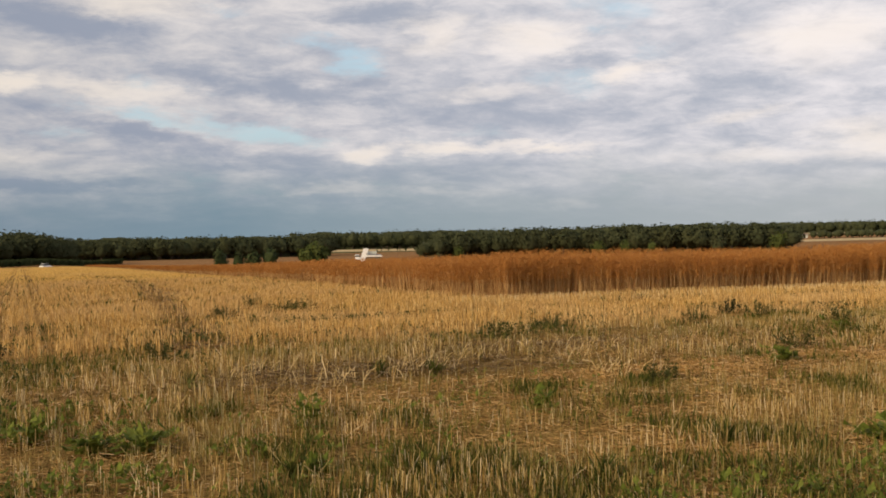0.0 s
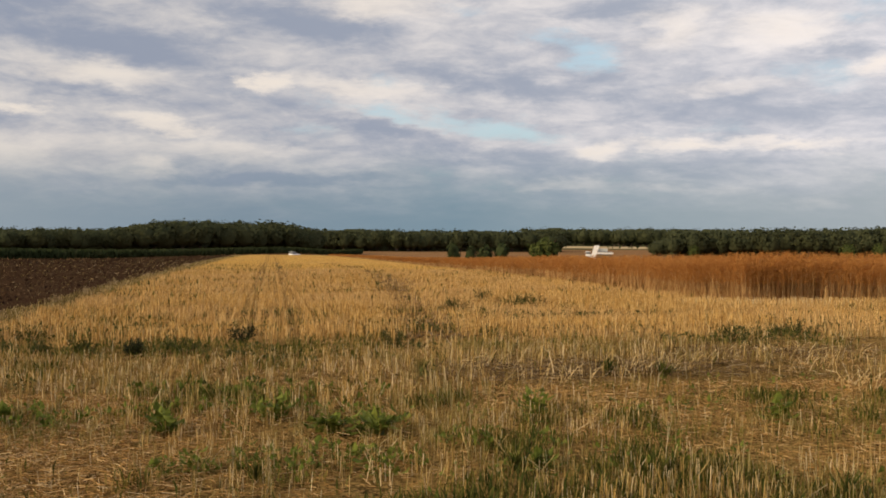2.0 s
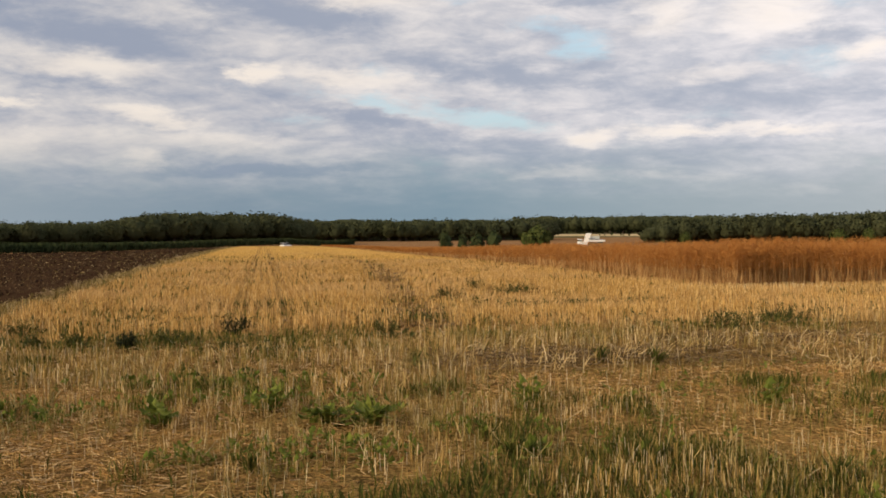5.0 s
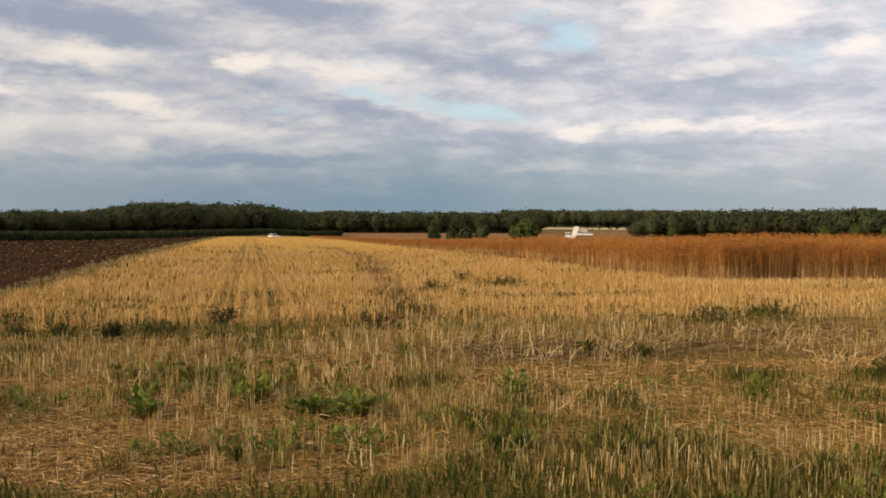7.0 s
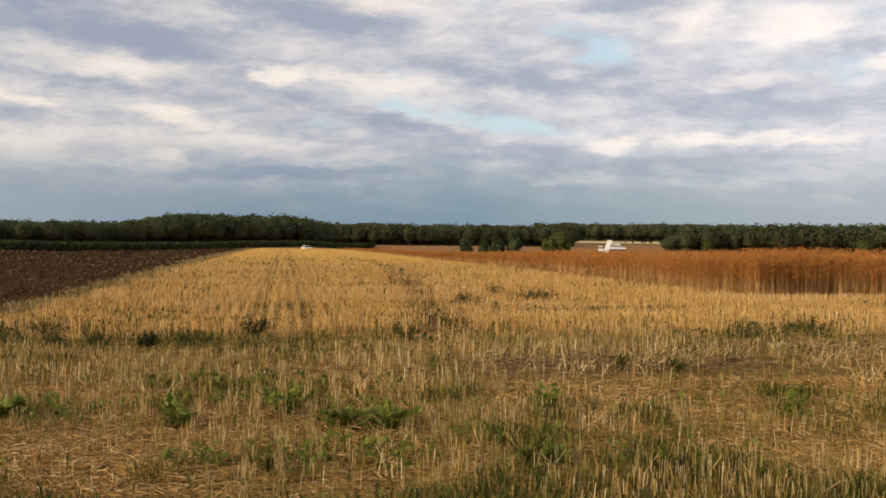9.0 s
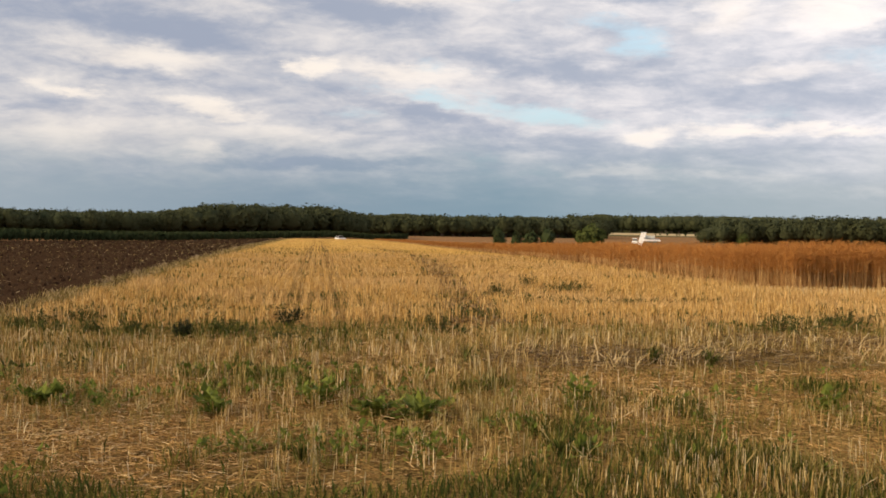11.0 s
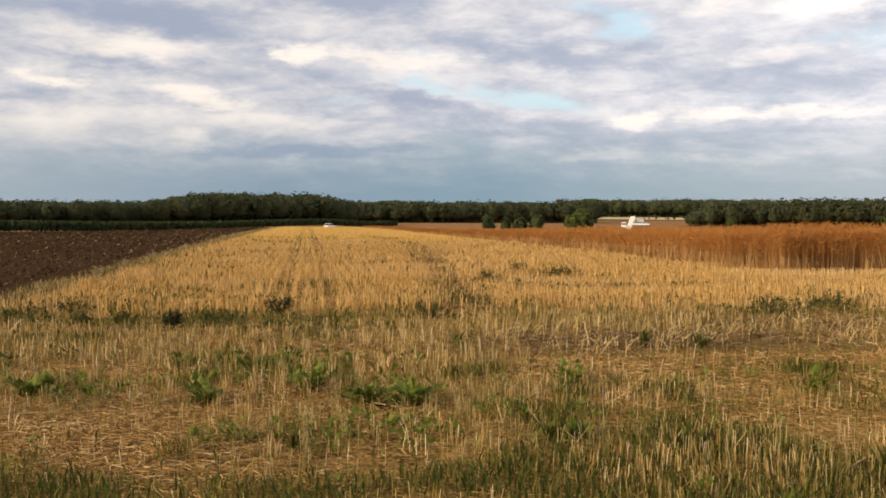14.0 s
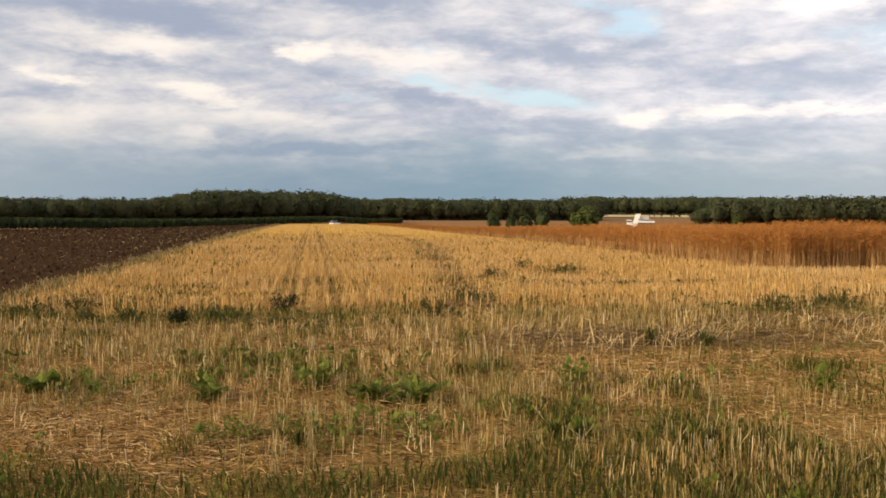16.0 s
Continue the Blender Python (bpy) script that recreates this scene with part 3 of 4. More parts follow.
def wheels(u, v):
    """The pair of wheel tracks along the rows."""
    wide = 0.15 + 0.001 * u
    return np.maximum(np.exp(-((v - 0.45) / wide) ** 2), np.exp(-((v + 0.55) / wide) ** 2)) * smooth(GOLD_U, 19, u)


def tracks():
    """Dark crushed straw and soil where wheels and feet went through the golden stubble."""
    n = 90000
    u = GOLD_U + rng.uniform(0, 1, n) ** 1.6 * 70
    v = rng.uniform(-1.5, 9.5, n)
    keep = rng.random(n) < np.maximum(0.8 * trampled(u, v) * (0.25 + 0.75 * value_noise(u, v, 0.9, 71)) * smooth(60, 30, u), 0.34 * wheels(u, v) * value_noise(u * 0.4, v, 0.8, 72) ** 1.5 * (0.35 + 0.65 * smooth(60, 30, u)))
    u, v = u[keep], v[keep]
    base = grow(u, v)
    n = len(base)
    base[:, 2] += rng.uniform(0.01, 0.07, n)
    turn, size = rng.uniform(0, 6.28, n), rng.uniform(0.06, 0.2, n) * np.clip(u / 30, 1, 2)
    tip = base + np.column_stack([np.cos(turn) * size, np.sin(turn) * size, rng.uniform(0, 0.5, n) * size])
    side = np.column_stack([-np.sin(turn), np.cos(turn), rng.normal(0, 0.5, n)])
    ob = arrays("trodden_straw", *slips(base, tip, side, 0.012 * np.clip(u / 30, 1, 2.5) * rng.uniform(0.5, 1.3, n)), M_TRACK)
    tagged(ob, "dark crushed straw and dead weeds along tracks in the stubble", "straw", kind="stuff")


tracks()


def grass(name, u0, u1, density, h, width, mat=M_GRASS, more=0.0):
    u, v = wedge(u0, u1, density)
    area = value_noise(u * 1.3, v, 0.8, 8) * 0.35 + value_noise(u, v, 2.1, 9) * 0.65
    near = smooth(7.0, 5.2, u)
    band = green_band(u, v) * 0.22 - 0.5 * flattened(u, v) + 0.08 * smooth(-1, -3, v) * (u > 8.6) + 0.05 * smooth(4, 9, v) * (u < 21) * (u > 15)
    keep = rng.random(len(u)) < np.clip((1.5 * area + near * 0.42 + band + more - 0.06 * smooth(1.5, 4, v) - 0.90) * 4.0, 0.015, 1)
    base = grow(u[keep], v[keep])
    n = len(base)
    size = h * rng.uniform(0.4, 1.3, n)
    turn = rng.uniform(0, 6.28, n)
    out = rng.uniform(0.1, 0.7, n) * size
    tip = base + np.column_stack([np.cos(turn) * out, np.sin(turn) * out, size])
    side = np.column_stack([-np.sin(turn), np.cos(turn), np.zeros(n)])
    ob = arrays(name, *blades(base, tip, side, width * rng.uniform(0.5, 1.4, n)), mat)
    return tagged(ob, "green grass and weeds growing between the stubble", "grass", kind="stuff")


grass("grass", 3.2, 11, 620, 0.14, 0.0066)
grass("grass", 11, 25, 110, 0.17, 0.009)
grass("grass", 3.2, 11, 420, 0.11, 0.0045, M_OLIVE, 0.20)
grass("grass", 11, 17.5, 130, 0.11, 0.007, M_OLIVE, 0.14)
grass("grass", 25, 70, 14, 0.24, 0.02)


# Weeds
def weed(u, v, size, h, kind):
    """One plant: leaves that spread from short stems."""
    mat, label = {"broad": (M_WEED, "broad-leaved green weed growing among the stubble"), "grey": (M_WEED_GREY, "grey-green bushy weed growing among the stubble"),
                  "pale": (M_DRY, "pale dried weed on the margin of the ploughed field"), "dark": (M_WEED_DARK, "dark withered weed clump standing in the stubble"), "grassy": (M_GRASS, "tuft of long green grass in the stubble")}[kind]
    ob = thing("weed" if kind != "grassy" else "grass_tuft", label, "weed" if kind != "grassy" else "grass", "weeds in the stubble", at=Matrix.Translation(grow(u, v)))
    shoots = {"broad": 7, "grey": 16, "dark": 20, "grassy": 40, "pale": 18}[kind]
    turn, out = rng.uniform(0, 6.28, shoots), size * rng.uniform(0.1, 0.95, shoots) ** 0.8
    ends = np.column_stack([np.cos(turn) * out, np.sin(turn) * out, h * rng.uniform(0.55, 1.05, shoots) * (1 - 0.35 * out / size)])
    root = ends * (0.15, 0.15, 0.0)
    root[:, 2] = -0.02
    foot = ends * (0.75, 0.75, 0.05) if kind in ("dark", "grey") else root
    if kind == "grassy":
        side = np.column_stack([-np.sin(turn), np.cos(turn), np.zeros(shoots)])
        arrays("foliage", *blades(root, ends, side, rng.uniform(0.005, 0.012, shoots)), mat, ob)
        return ob
    arrays("stem", *rods(root, ends, np.full(shoots, 0.006), np.full(shoots, 0.003)), mat, ob)
    per = {"broad": 5, "grey": 20, "dark": 22, "pale": 12}[kind]
    f = rng.uniform(0.15, 1.0, (shoots, per, 1))
    a = (foot[:, None] * (1 - f) + ends[:, None] * f).reshape(-1, 3)
    d = unit(len(a))
    d[:, 2] = np.abs(d[:, 2]) * 0.6
    long = rng.uniform(0.5, 1.2, (len(a), 1)) * {"broad": 0.20, "grey": 0.06, "dark": 0.055, "pale": 0.08}[kind]
    side = np.cross(d, [0, 0, 1.0])
    side /= np.maximum(np.linalg.norm(side, axis=1, keepdims=True), 1e-6)
    width = {"broad": 0.044, "grey": 0.017, "dark": 0.020, "pale": 0.012}[kind] * rng.uniform(0.7, 1.3, len(a))
    pieces = [blades(a, a + d * long, side, width)]
    if kind == "broad":
        m = 16
        turn, rise = rng.uniform(0, 6.28, m), rng.uniform(0.15, 0.85, m)
        d = np.column_stack([np.cos(turn) * np.cos(rise), np.sin(turn) * np.cos(rise), np.sin(rise)])
        side = np.column_stack([-np.sin(turn), np.cos(turn), np.zeros(m)])
        heel = d * 0.02 + (0, 0, 0.01)
        pieces.append(blades(heel, heel + d * (size * rng.uniform(0.6, 1.0, m))[:, None], side, size * rng.uniform(0.12, 0.2, m)))
    arrays("foliage", *merge(*pieces), mat, ob)
    return ob


for rows, kind in ((DARK_WEEDS, "dark"), (GREY_WEEDS, "grey"), (BROAD_WEEDS, "broad"), (GRASSY_WEEDS, "grassy"), (PALE_WEEDS, "pale")):
    for u, v, size, h in rows:
        weed(u, v, size, h, kind)


# The ploughed field's clods and the dry margin beside it
def ploughed():
    n = 26000
    u = 14 + rng.uniform(0, 1, n) ** 1.5 * 150
    v = PLOUGH_V - 1.6 - rng.uniform(0, 1, n) ** 1.4 * 90
    near = (np.degrees(np.arctan2(v, u)) > -24)
    u, v = u[near], v[near]
    n = len(u)
    v = np.where(rng.random(n) < 0.6, np.round(v / 0.9) * 0.9 + rng.normal(0, 0.12, n), v)
    c = grow(u, v)
    shape = np.array([(1, 0, 0), (-1, 0, 0), (0, 1, 0), (0, -1, 0), (0, 0, 1), (0, 0, -1.0)])
    r = rng.uniform(0.03, 0.09, n) * np.clip(u / 50, 1, 2.2)
    verts = c[:, None] + shape[None] * r[:, None, None] * rng.uniform(0.5, 1.3, (n, 6, 1)) + rng.normal(0, 0.15, (n, 6, 3)) * r[:, None, None]
    t = np.array([(0, 2, 4), (2, 1, 4), (1, 3, 4), (3, 0, 4), (2, 0, 5), (1, 2, 5), (3, 1, 5), (0, 3, 5)])
    ob = arrays("clods", verts.reshape(-1, 3), (t[None] + 6 * np.arange(n)[:, None, None]).reshape(-1, 3), M_CLOD)
    tagged(ob, "dark brown clods of ploughed earth", "soil", kind="stuff")
    n = 2200
    u = 15 + rng.uniform(0, 1, n) ** 1.5 * 90
    v = PLOUGH_V - 0.5 - rng.uniform(0, 1, n) ** 2.2 * 18
    base = grow(u, v) + (0, 0, 0.03)
    turn, size = rng.uniform(0, 6.28, n), rng.uniform(0.05, 0.16, n) * np.clip(u / 30, 1, 2)
    tip = base + np.column_stack([np.cos(turn) * size, np.sin(turn) * size, rng.uniform(0, 0.6, n) * size])
    side = np.column_stack([-np.sin(turn), np.cos(turn), rng.normal(0, 0.5, n)])
    ob = arrays("straw_litter", *slips(base, tip, side, 0.008 * np.clip(u / 30, 1, 2.5)), M_MARGIN)
    tagged(ob, "pale straw remnants scattered over the ploughed earth", "straw", kind="stuff")
    n = 26000
    u = 13 + rng.uniform(0, 1, n) ** 1.7 * 180
    v = PLOUGH_V - 0.05 + rng.normal(0, 0.3, n)
    some = rng.random(n) < 0.25 + 0.9 * value_noise(u, v, 0.25, 21)
    base = grow(u[some], v[some])
    n = len(base)
    far = np.clip(u[some] / 20, 1, 5)
    size = rng.uniform(0.05, 0.2, n) * (0.6 + 0.7 * value_noise(u[some], v[some], 0.5, 22))
    turn = rng.uniform(0, 6.28, n)
    tip = base + np.column_stack([np.cos(turn) * size * 0.5, np.sin(turn) * size * 0.5, size])
    side = np.column_stack([-np.sin(turn), np.cos(turn), np.zeros(n)])
    ob = arrays("dry_grass", *blades(base, tip, side, 0.006 * far * rng.uniform(0.6, 1.4, n)), M_MARGIN)
    tagged(ob, "dry grey-green grass margin beside the ploughed field", "grass", kind="stuff")


ploughed()


def low_weeds(name, u0, u1, density, size, mat=M_WEED):
    """Seedlings and small broad-leaved weeds in patches."""
    u, v = wedge(u0, u1, density)
    area = value_noise(u * 1.3, v * 0.6, 0.6, 31) * 0.6 + value_noise(u, v, 1.7, 32) * 0.4
    band = 0.18 * green_band(u, v) - 0.4 * flattened(u, v) + 0.07 * smooth(-1, -3, v) * (u > 8.6) + 0.10 * smooth(7.4, 5.4, u) + 0.03 * smooth(5, 10, v) * (u > 13) * (u < 22) + 0.12 * np.exp(-((u - 9.0) / 0.8) ** 2)
    keep = rng.random(len(u)) < np.clip((area + band - 0.62) * 2.6, 0.01, 1)
    base = grow(u[keep], v[keep])
    per = 9
    a = np.repeat(base, per, axis=0)
    n = len(a)
    a += np.column_stack([rng.normal(0, size * 0.5, (n, 2)), rng.uniform(0, size * 1.6, n)])
    d = unit(n)
    d[:, 2] = np.abs(d[:, 2]) * 0.8
    side = np.cross(d, [0, 0, 1.0])
    side /= np.maximum(np.linalg.norm(side, axis=1, keepdims=True), 1e-6)
    long = size * rng.uniform(0.5, 1.3, (n, 1))
    ob = arrays(name, *blades(a, a + d * long, side, long[:, 0] * rng.uniform(0.16, 0.3, n)), mat)
    tagged(ob, "small green weeds sprouting between the stubble", "weeds", kind="stuff")


low_weeds("low_weeds", 3.2, 11, 70, 0.085)
low_weeds("low_weeds", 11, 26, 40, 0.085, M_WEED_GREY)


# Standing rapeseed
def crop_height(u):
    return hermite(u, np.array([-50, 25, 50, 70, 110, 300.0]), np.array([1.44, 1.44, 1.13, 0.95, 0.80, 0.80]))


def standing_crop():
    crop = thing("rapeseed_crop", "standing ripe rapeseed crop, rust-brown pods on pale stems", "crop", kind="stuff")
    # the edge belts, plant by plant
    nf = 13000
    fv = rng.uniform(CROP_V - 0.2, 62, nf)
    fu = crop_front(fv) + rng.uniform(0, 1, nf) ** 1.6 * 4.6
    nl = 7500
    lu = CROP_U + rng.uniform(0, 1, nl) ** 1.7 * 200
    lv = CROP_V + rng.uniform(0, 1, nl) ** 1.5 * (3.0 + (lu - CROP_U) * 0.02)
    u, v = np.concatenate([fu, lu]), np.concatenate([fv, lv])
    wave = 0.7 * (value_noise(u, v, 0.45, 11) - 0.5) + 0.3 * (value_noise(u, v, 1.3, 14) - 0.5)
    u = u + np.where(np.arange(len(u)) < nf, wave, 0)
    v = v + np.where(np.arange(len(u)) < nf, 0, wave)
    # the corner of the stand is rounded off
    corner = np.clip(CROP_V + 3.6 - v, 0, 5)
    u = u + np.where(np.arange(len(u)) < nf, 0.36 * corner ** 1.5, 0)
    base = grow(u, v)
    n = len(u)
    h = crop_height(u) * rng.uniform(0.82, 1.04, n) * (0.94 + 0.1 * value_noise(u, v, 0.3, 12)) * (0.86 + 0.14 * smooth(0, 1.3, np.minimum(u - crop_front(v), v - CROP_V)))
    tip = base + np.column_stack([rng.normal(0, 0.10, (n, 2)), h])
    scale = np.clip(np.hypot(u, v) / 28, 1, 3)
    arrays("stems", *rods(base, base * 0.28 + tip * 0.72, 0.005 * scale, 0.003 * scale), M_STEM, crop)
    k = 34
    f = rng.uniform(0.42, 1.0, (n, k)) ** 0.85
    root = (base[:, None] * (1 - f[..., None]) + tip[:, None] * f[..., None]).reshape(-1, 3)
    d = unit(n * k)
    d[:, 2] = np.abs(d[:, 2]) * 0.6
    size = (rng.uniform(0.07, 0.20, n * k))[:, None]
    ends = root + d * size
    ends[:, 2] = np.minimum(ends[:, 2], root[:, 2] + 0.2)
    side = np.cross(d, unit(n * k))
    side /= np.maximum(np.linalg.norm(side, axis=1, keepdims=True), 1e-6)
    w = np.repeat(0.0055 * scale, k) * rng.uniform(0.6, 1.5, n * k)
    arrays("pods", *needles(root, ends, side, w * 0.85), M_POD, crop)
    # the closed canopy behind the edges
    us = spread(CROP_U + 3.0, 250, 0.8, 1.03, 6)
    vs = spread(CROP_V + 2.2, 330, 0.8, 1.04, 8)
    gu, gv = np.meshgrid(us, vs, indexing="ij")
    p = grow(gu.ravel(), gv.ravel())
    p[:, 2] += crop_height(gu.ravel()) * 0.80 + 0.22 * (value_noise(gu.ravel(), gv.ravel(), 0.7, 13) - 0.5) + rng.normal(0, 0.05, len(p))
    edge = ((gu == us[0]) | (gv == vs[0])).ravel()
    p[edge, 2] = height(gu.ravel()[edge], gv.ravel()[edge]) + 0.1
    g = np.arange(len(p)).reshape(gu.shape)
    arrays("canopy", p, np.stack([g[:-1, :-1], g[:-1, 1:], g[1:, 1:], g[1:, :-1]], -1).reshape(-1, 4), M_POD, crop)
    # tops of the plants over the canopy
    m = 60000
    tu, tv = CROP_U + 2 + rng.uniform(0, 1, m) ** 1.8 * 222, CROP_V + 1.5 + rng.uniform(0, 1, m) ** 1.6 * 250
    root = grow(tu, tv)
    hh = crop_height(tu)
    far = np.clip(np.hypot(tu, tv) / 30, 1, 6)
    ends = root + np.column_stack([rng.normal(0, 0.16, (m, 2)), hh * rng.uniform(0.82, 1.08, m)])
    root[:, 2] += hh * 0.62
    side = unit(m)
    side[:, 2] *= 0.2
    arrays("tops", *slips(root, ends, side, 0.008 * far * rng.uniform(0.6, 1.4, m)), M_POD, crop)


standing_crop()


# Trees, woods, hedges
def crown(centre, radii, count, size, seed_shape=5):
    """Clumps of leaves over an uneven body of lobes. Gives places and triangles."""
    lobes = unit(seed_shape) * 0.42
    lobes[:, 2] = lobes[:, 2] * 0.9
    which = rng.integers(0, seed_shape, count)
    d = unit(count)
    q = lobes[which] + d * rng.uniform(0.36, 0.56, (count, 1))
    c = np.asarray(centre) + q * np.asarray(radii)
    s = size * rng.uniform(0.6, 1.4, (count, 1))
    a = np.cross(d, unit(count))
    a /= np.maximum(np.linalg.norm(a, axis=1, keepdims=True), 1e-6)
    b = np.cross(d, a)
    b = b * 0.8 + d * rng.uniform(-0.25, 0.25, (count, 1))
    verts = np.stack([c + a * s, c + b * s + d * s * 0.3, c - a * s * rng.uniform(0.6, 1.2, (count, 1)), c - b * s + d * s * 0.3], 1)
    t = np.array([(0, 1, 2), (0, 2, 3)])
    return verts.reshape(-1, 3), (t[None] + 4 * np.arange(count)[:, None, None]).reshape(-1, 3)


def ball():
    bm = bmesh.new()
    bmesh.ops.create_icosphere(bm, subdivisions=1, radius=1)
    v, t = np.array([q.co[:] for q in bm.verts]), np.array([[q.index for q in g.verts] for g in bm.faces])
    bm.free()
    return v, t


BALL = ball()


def heart(centre, radii):
    """The dense inside of a crown, uneven."""
    v, t = BALL
    lump = 0.86 + 0.22 * np.sin(v @ rng.normal(0, 2.6, (3, 3))).mean(axis=1, keepdims=True)
    return np.asarray(centre) + v * lump * np.asarray(radii), t


def woodland(name, places, label, mat=M_WOOD_HAZED, clumps=300):
    """places: rows of u, v, height, half width."""
    leaves, trunks = [], []
    for u, v, h, r in places:
        p = grow(u, v)
        leaves.append(heart(p + (0, 0, h * 0.46), (r * 0.7, r * 0.7, h * 0.40)))
        leaves.append(crown(p + (0, 0, h * 0.52), (r * 1.05, r * 1.05, h * 0.46), clumps, min(r, h * 0.4) * 0.115, 16))
        trunks.append((p - (0, 0, 0.3), p + (0, 0, h * 0.7), r * 0.09))
    wood = thing(name, label, "trees", kind="stuff")
    arrays("crowns", *merge(*leaves), mat, wood, flat=False)
    arrays("trunks", *rods(np.array([t[0] for t in trunks]), np.array([t[1] for t in trunks]), np.array([t[2] for t in trunks]), 0.4 * np.array([t[2] for t in trunks])), M_BARK, wood)
    return wood


def thicket(wood, az0, az1, d0, d1, h, depth, mat=M_WOOD_HAZED):
    """The closed mass of leaves inside a wood, with an uneven front and top."""
    a, b = np.array(spot(az0, d0)), np.array(spot(az1, d1))
    n = int(np.linalg.norm(b - a) / 1.6)
    f = np.linspace(0, 1, n)
    line = a + (b - a) * f[:, None]
    away = line / np.linalg.norm(line, axis=1, keepdims=True)
    profile = [(0, 0.0), (0.5, 0.18), (0.0, 0.36), (1.0, 0.52), (2.2, 0.66), (4.5, 0.78), (8, 0.84), (depth * 0.6, 0.86), (depth, 0.8), (depth + 2, 0.0)]
    tops = np.array([h(az0 + (az1 - az0) * k) if callable(h) else h for k in f])
    rows = []
    for j, (back, up) in enumerate(profile):
        push = 5.0 * (value_noise(f * n * 0.35, np.full(n, j * 1.7), 1.0, 51) - 0.5) + 2.0 * (rng.random(n) - 0.5)
        q = line + away * (back + push)[:, None]
        p = grow(q[:, 0], q[:, 1])
        p[:, 2] += tops * up * (0.86 + 0.22 * value_noise(f * n * 0.28, np.full(n, 3.0 + j * 0.2), 1.0, 52) + 0.05 * rng.random(n))
        rows.append(p)
    m = len(profile)
    p = np.stack(rows, 1).reshape(-1, 3)
    g = np.arange(n * m).reshape(n, m)
    arrays("thicket", p, np.stack([g[:-1, :-1], g[1:, :-1], g[1:, 1:], g[:-1, 1:]], -1).reshape(-1, 4), mat, wood, flat=False)


def belt(az0, az1, d0, d1, rows, step, h, vary, deep=14, fat=(0.38, 0.75)):
    """Trees along a belt from one bearing and distance to another."""
    out = []
    a, b = np.array(spot(az0, d0)), np.array(spot(az1, d1))
    length = np.linalg.norm(b - a)
    n = int(length / step)
    for row in range(rows):
        for k in range(n):
            f = (k + rng.uniform(0, 1)) / n
            p = a + (b - a) * f
            away = p / np.linalg.norm(p)
            p = p + away * (row * deep + rng.uniform(-4, 4))
            top = h(az0 + (az1 - az0) * f) if callable(h) else h
            hh = top * rng.uniform(1 - vary, 1 + vary * 0.6)
            out.append((p[0], p[1], hh, hh * rng.uniform(*fat)))
    return out


def hill_top(a):
    return 11.8 + 5.2 * smooth(-19, -14, a) * (1 - 0.6 * smooth(-8, -5, a))


def right_top(a):
    return (16.2 + 3.6 * (a - 14) / 22 - 3.0 * smooth(31, 36, a)) * (0.45 + 0.55 * smooth(14.2, 16.5, a))


thicket(woodland("woodland", belt(-30, -5, 430, 520, 4, 3.6, hill_top, 0.10, 7, (0.36, 0.6)), "dark green broadleaf woodland on the far hillside"), -30, -5, 432, 522, hill_top, 34)
thicket(woodland("woodland", belt(-6, 9.4, 620, 650, 4, 3.8, 15.4, 0.12, 7, (0.36, 0.58)), "dark green broadleaf woodland beyond the fields"), -6, 9.4, 622, 652, 15.4, 34)
thicket(woodland("woodland", belt(14.6, 36, 560, 620, 4, 3.6, right_top, 0.12, 7, (0.36, 0.58)), "dark green broadleaf woodland beyond the crop"), 14.6, 36, 562, 622, right_top, 34)
woodland("woodland", belt(-32, 48, 1500, 1500, 2, 13.0, 17.0, 0.12), "dark treeline on the horizon, its haze put into the leaf colour", clumps=60)
thicket(woodland("woodland", belt(7, 17, 1010, 1010, 3, 6.5, 21.0, 0.12), "dark green broadleaf woodland behind a pale field", clumps=160), 7, 17, 1012, 1012, 20.5, 30)
woodland("woodland", belt(12.0, 14.8, 820, 820, 1, 5.0, 2.4, 0.2), "low dark hedgerow across a pale field", clumps=60)
woodland("hedgerow", belt(37.0, 48, 862, 862, 2, 4.0, 8.5, 0.25), "dark hedgerow between pale fields", clumps=60)
thicket(woodland("woodland", belt(34, 48, 1290, 1290, 2, 8.0, 16.0, 0.2), "dark green broadleaf woodland far beyond the fields", clumps=120), 34, 48, 1292, 1292, 15.0, 20)


def maize():
    a, b = np.array(spot(-31, 205)), np.array(spot(-2.4, 530))
    n = 16000
    f = rng.uniform(0, 1, n)
    p = a + (b - a) * f[:, None]
    away = p / np.linalg.norm(p, axis=1, keepdims=True)
    p = p + away * rng.uniform(0, 9, (n, 1))
    base = grow(p[:, 0], p[:, 1])
    h = rng.uniform(2.3, 3.2, n)
    tip = base + np.column_stack([rng.normal(0, 0.35, (n, 2)), h])
    base[:, 2] += rng.uniform(0, 1.3, n)
    ob = arrays("maize_strip", *blades(base, tip, unit(n), rng.uniform(0.25, 0.5, n)), M_MAIZE)
    tagged(ob, "tall dark green strip of maize along the field's far edge", "maize", kind="stuff")


maize()


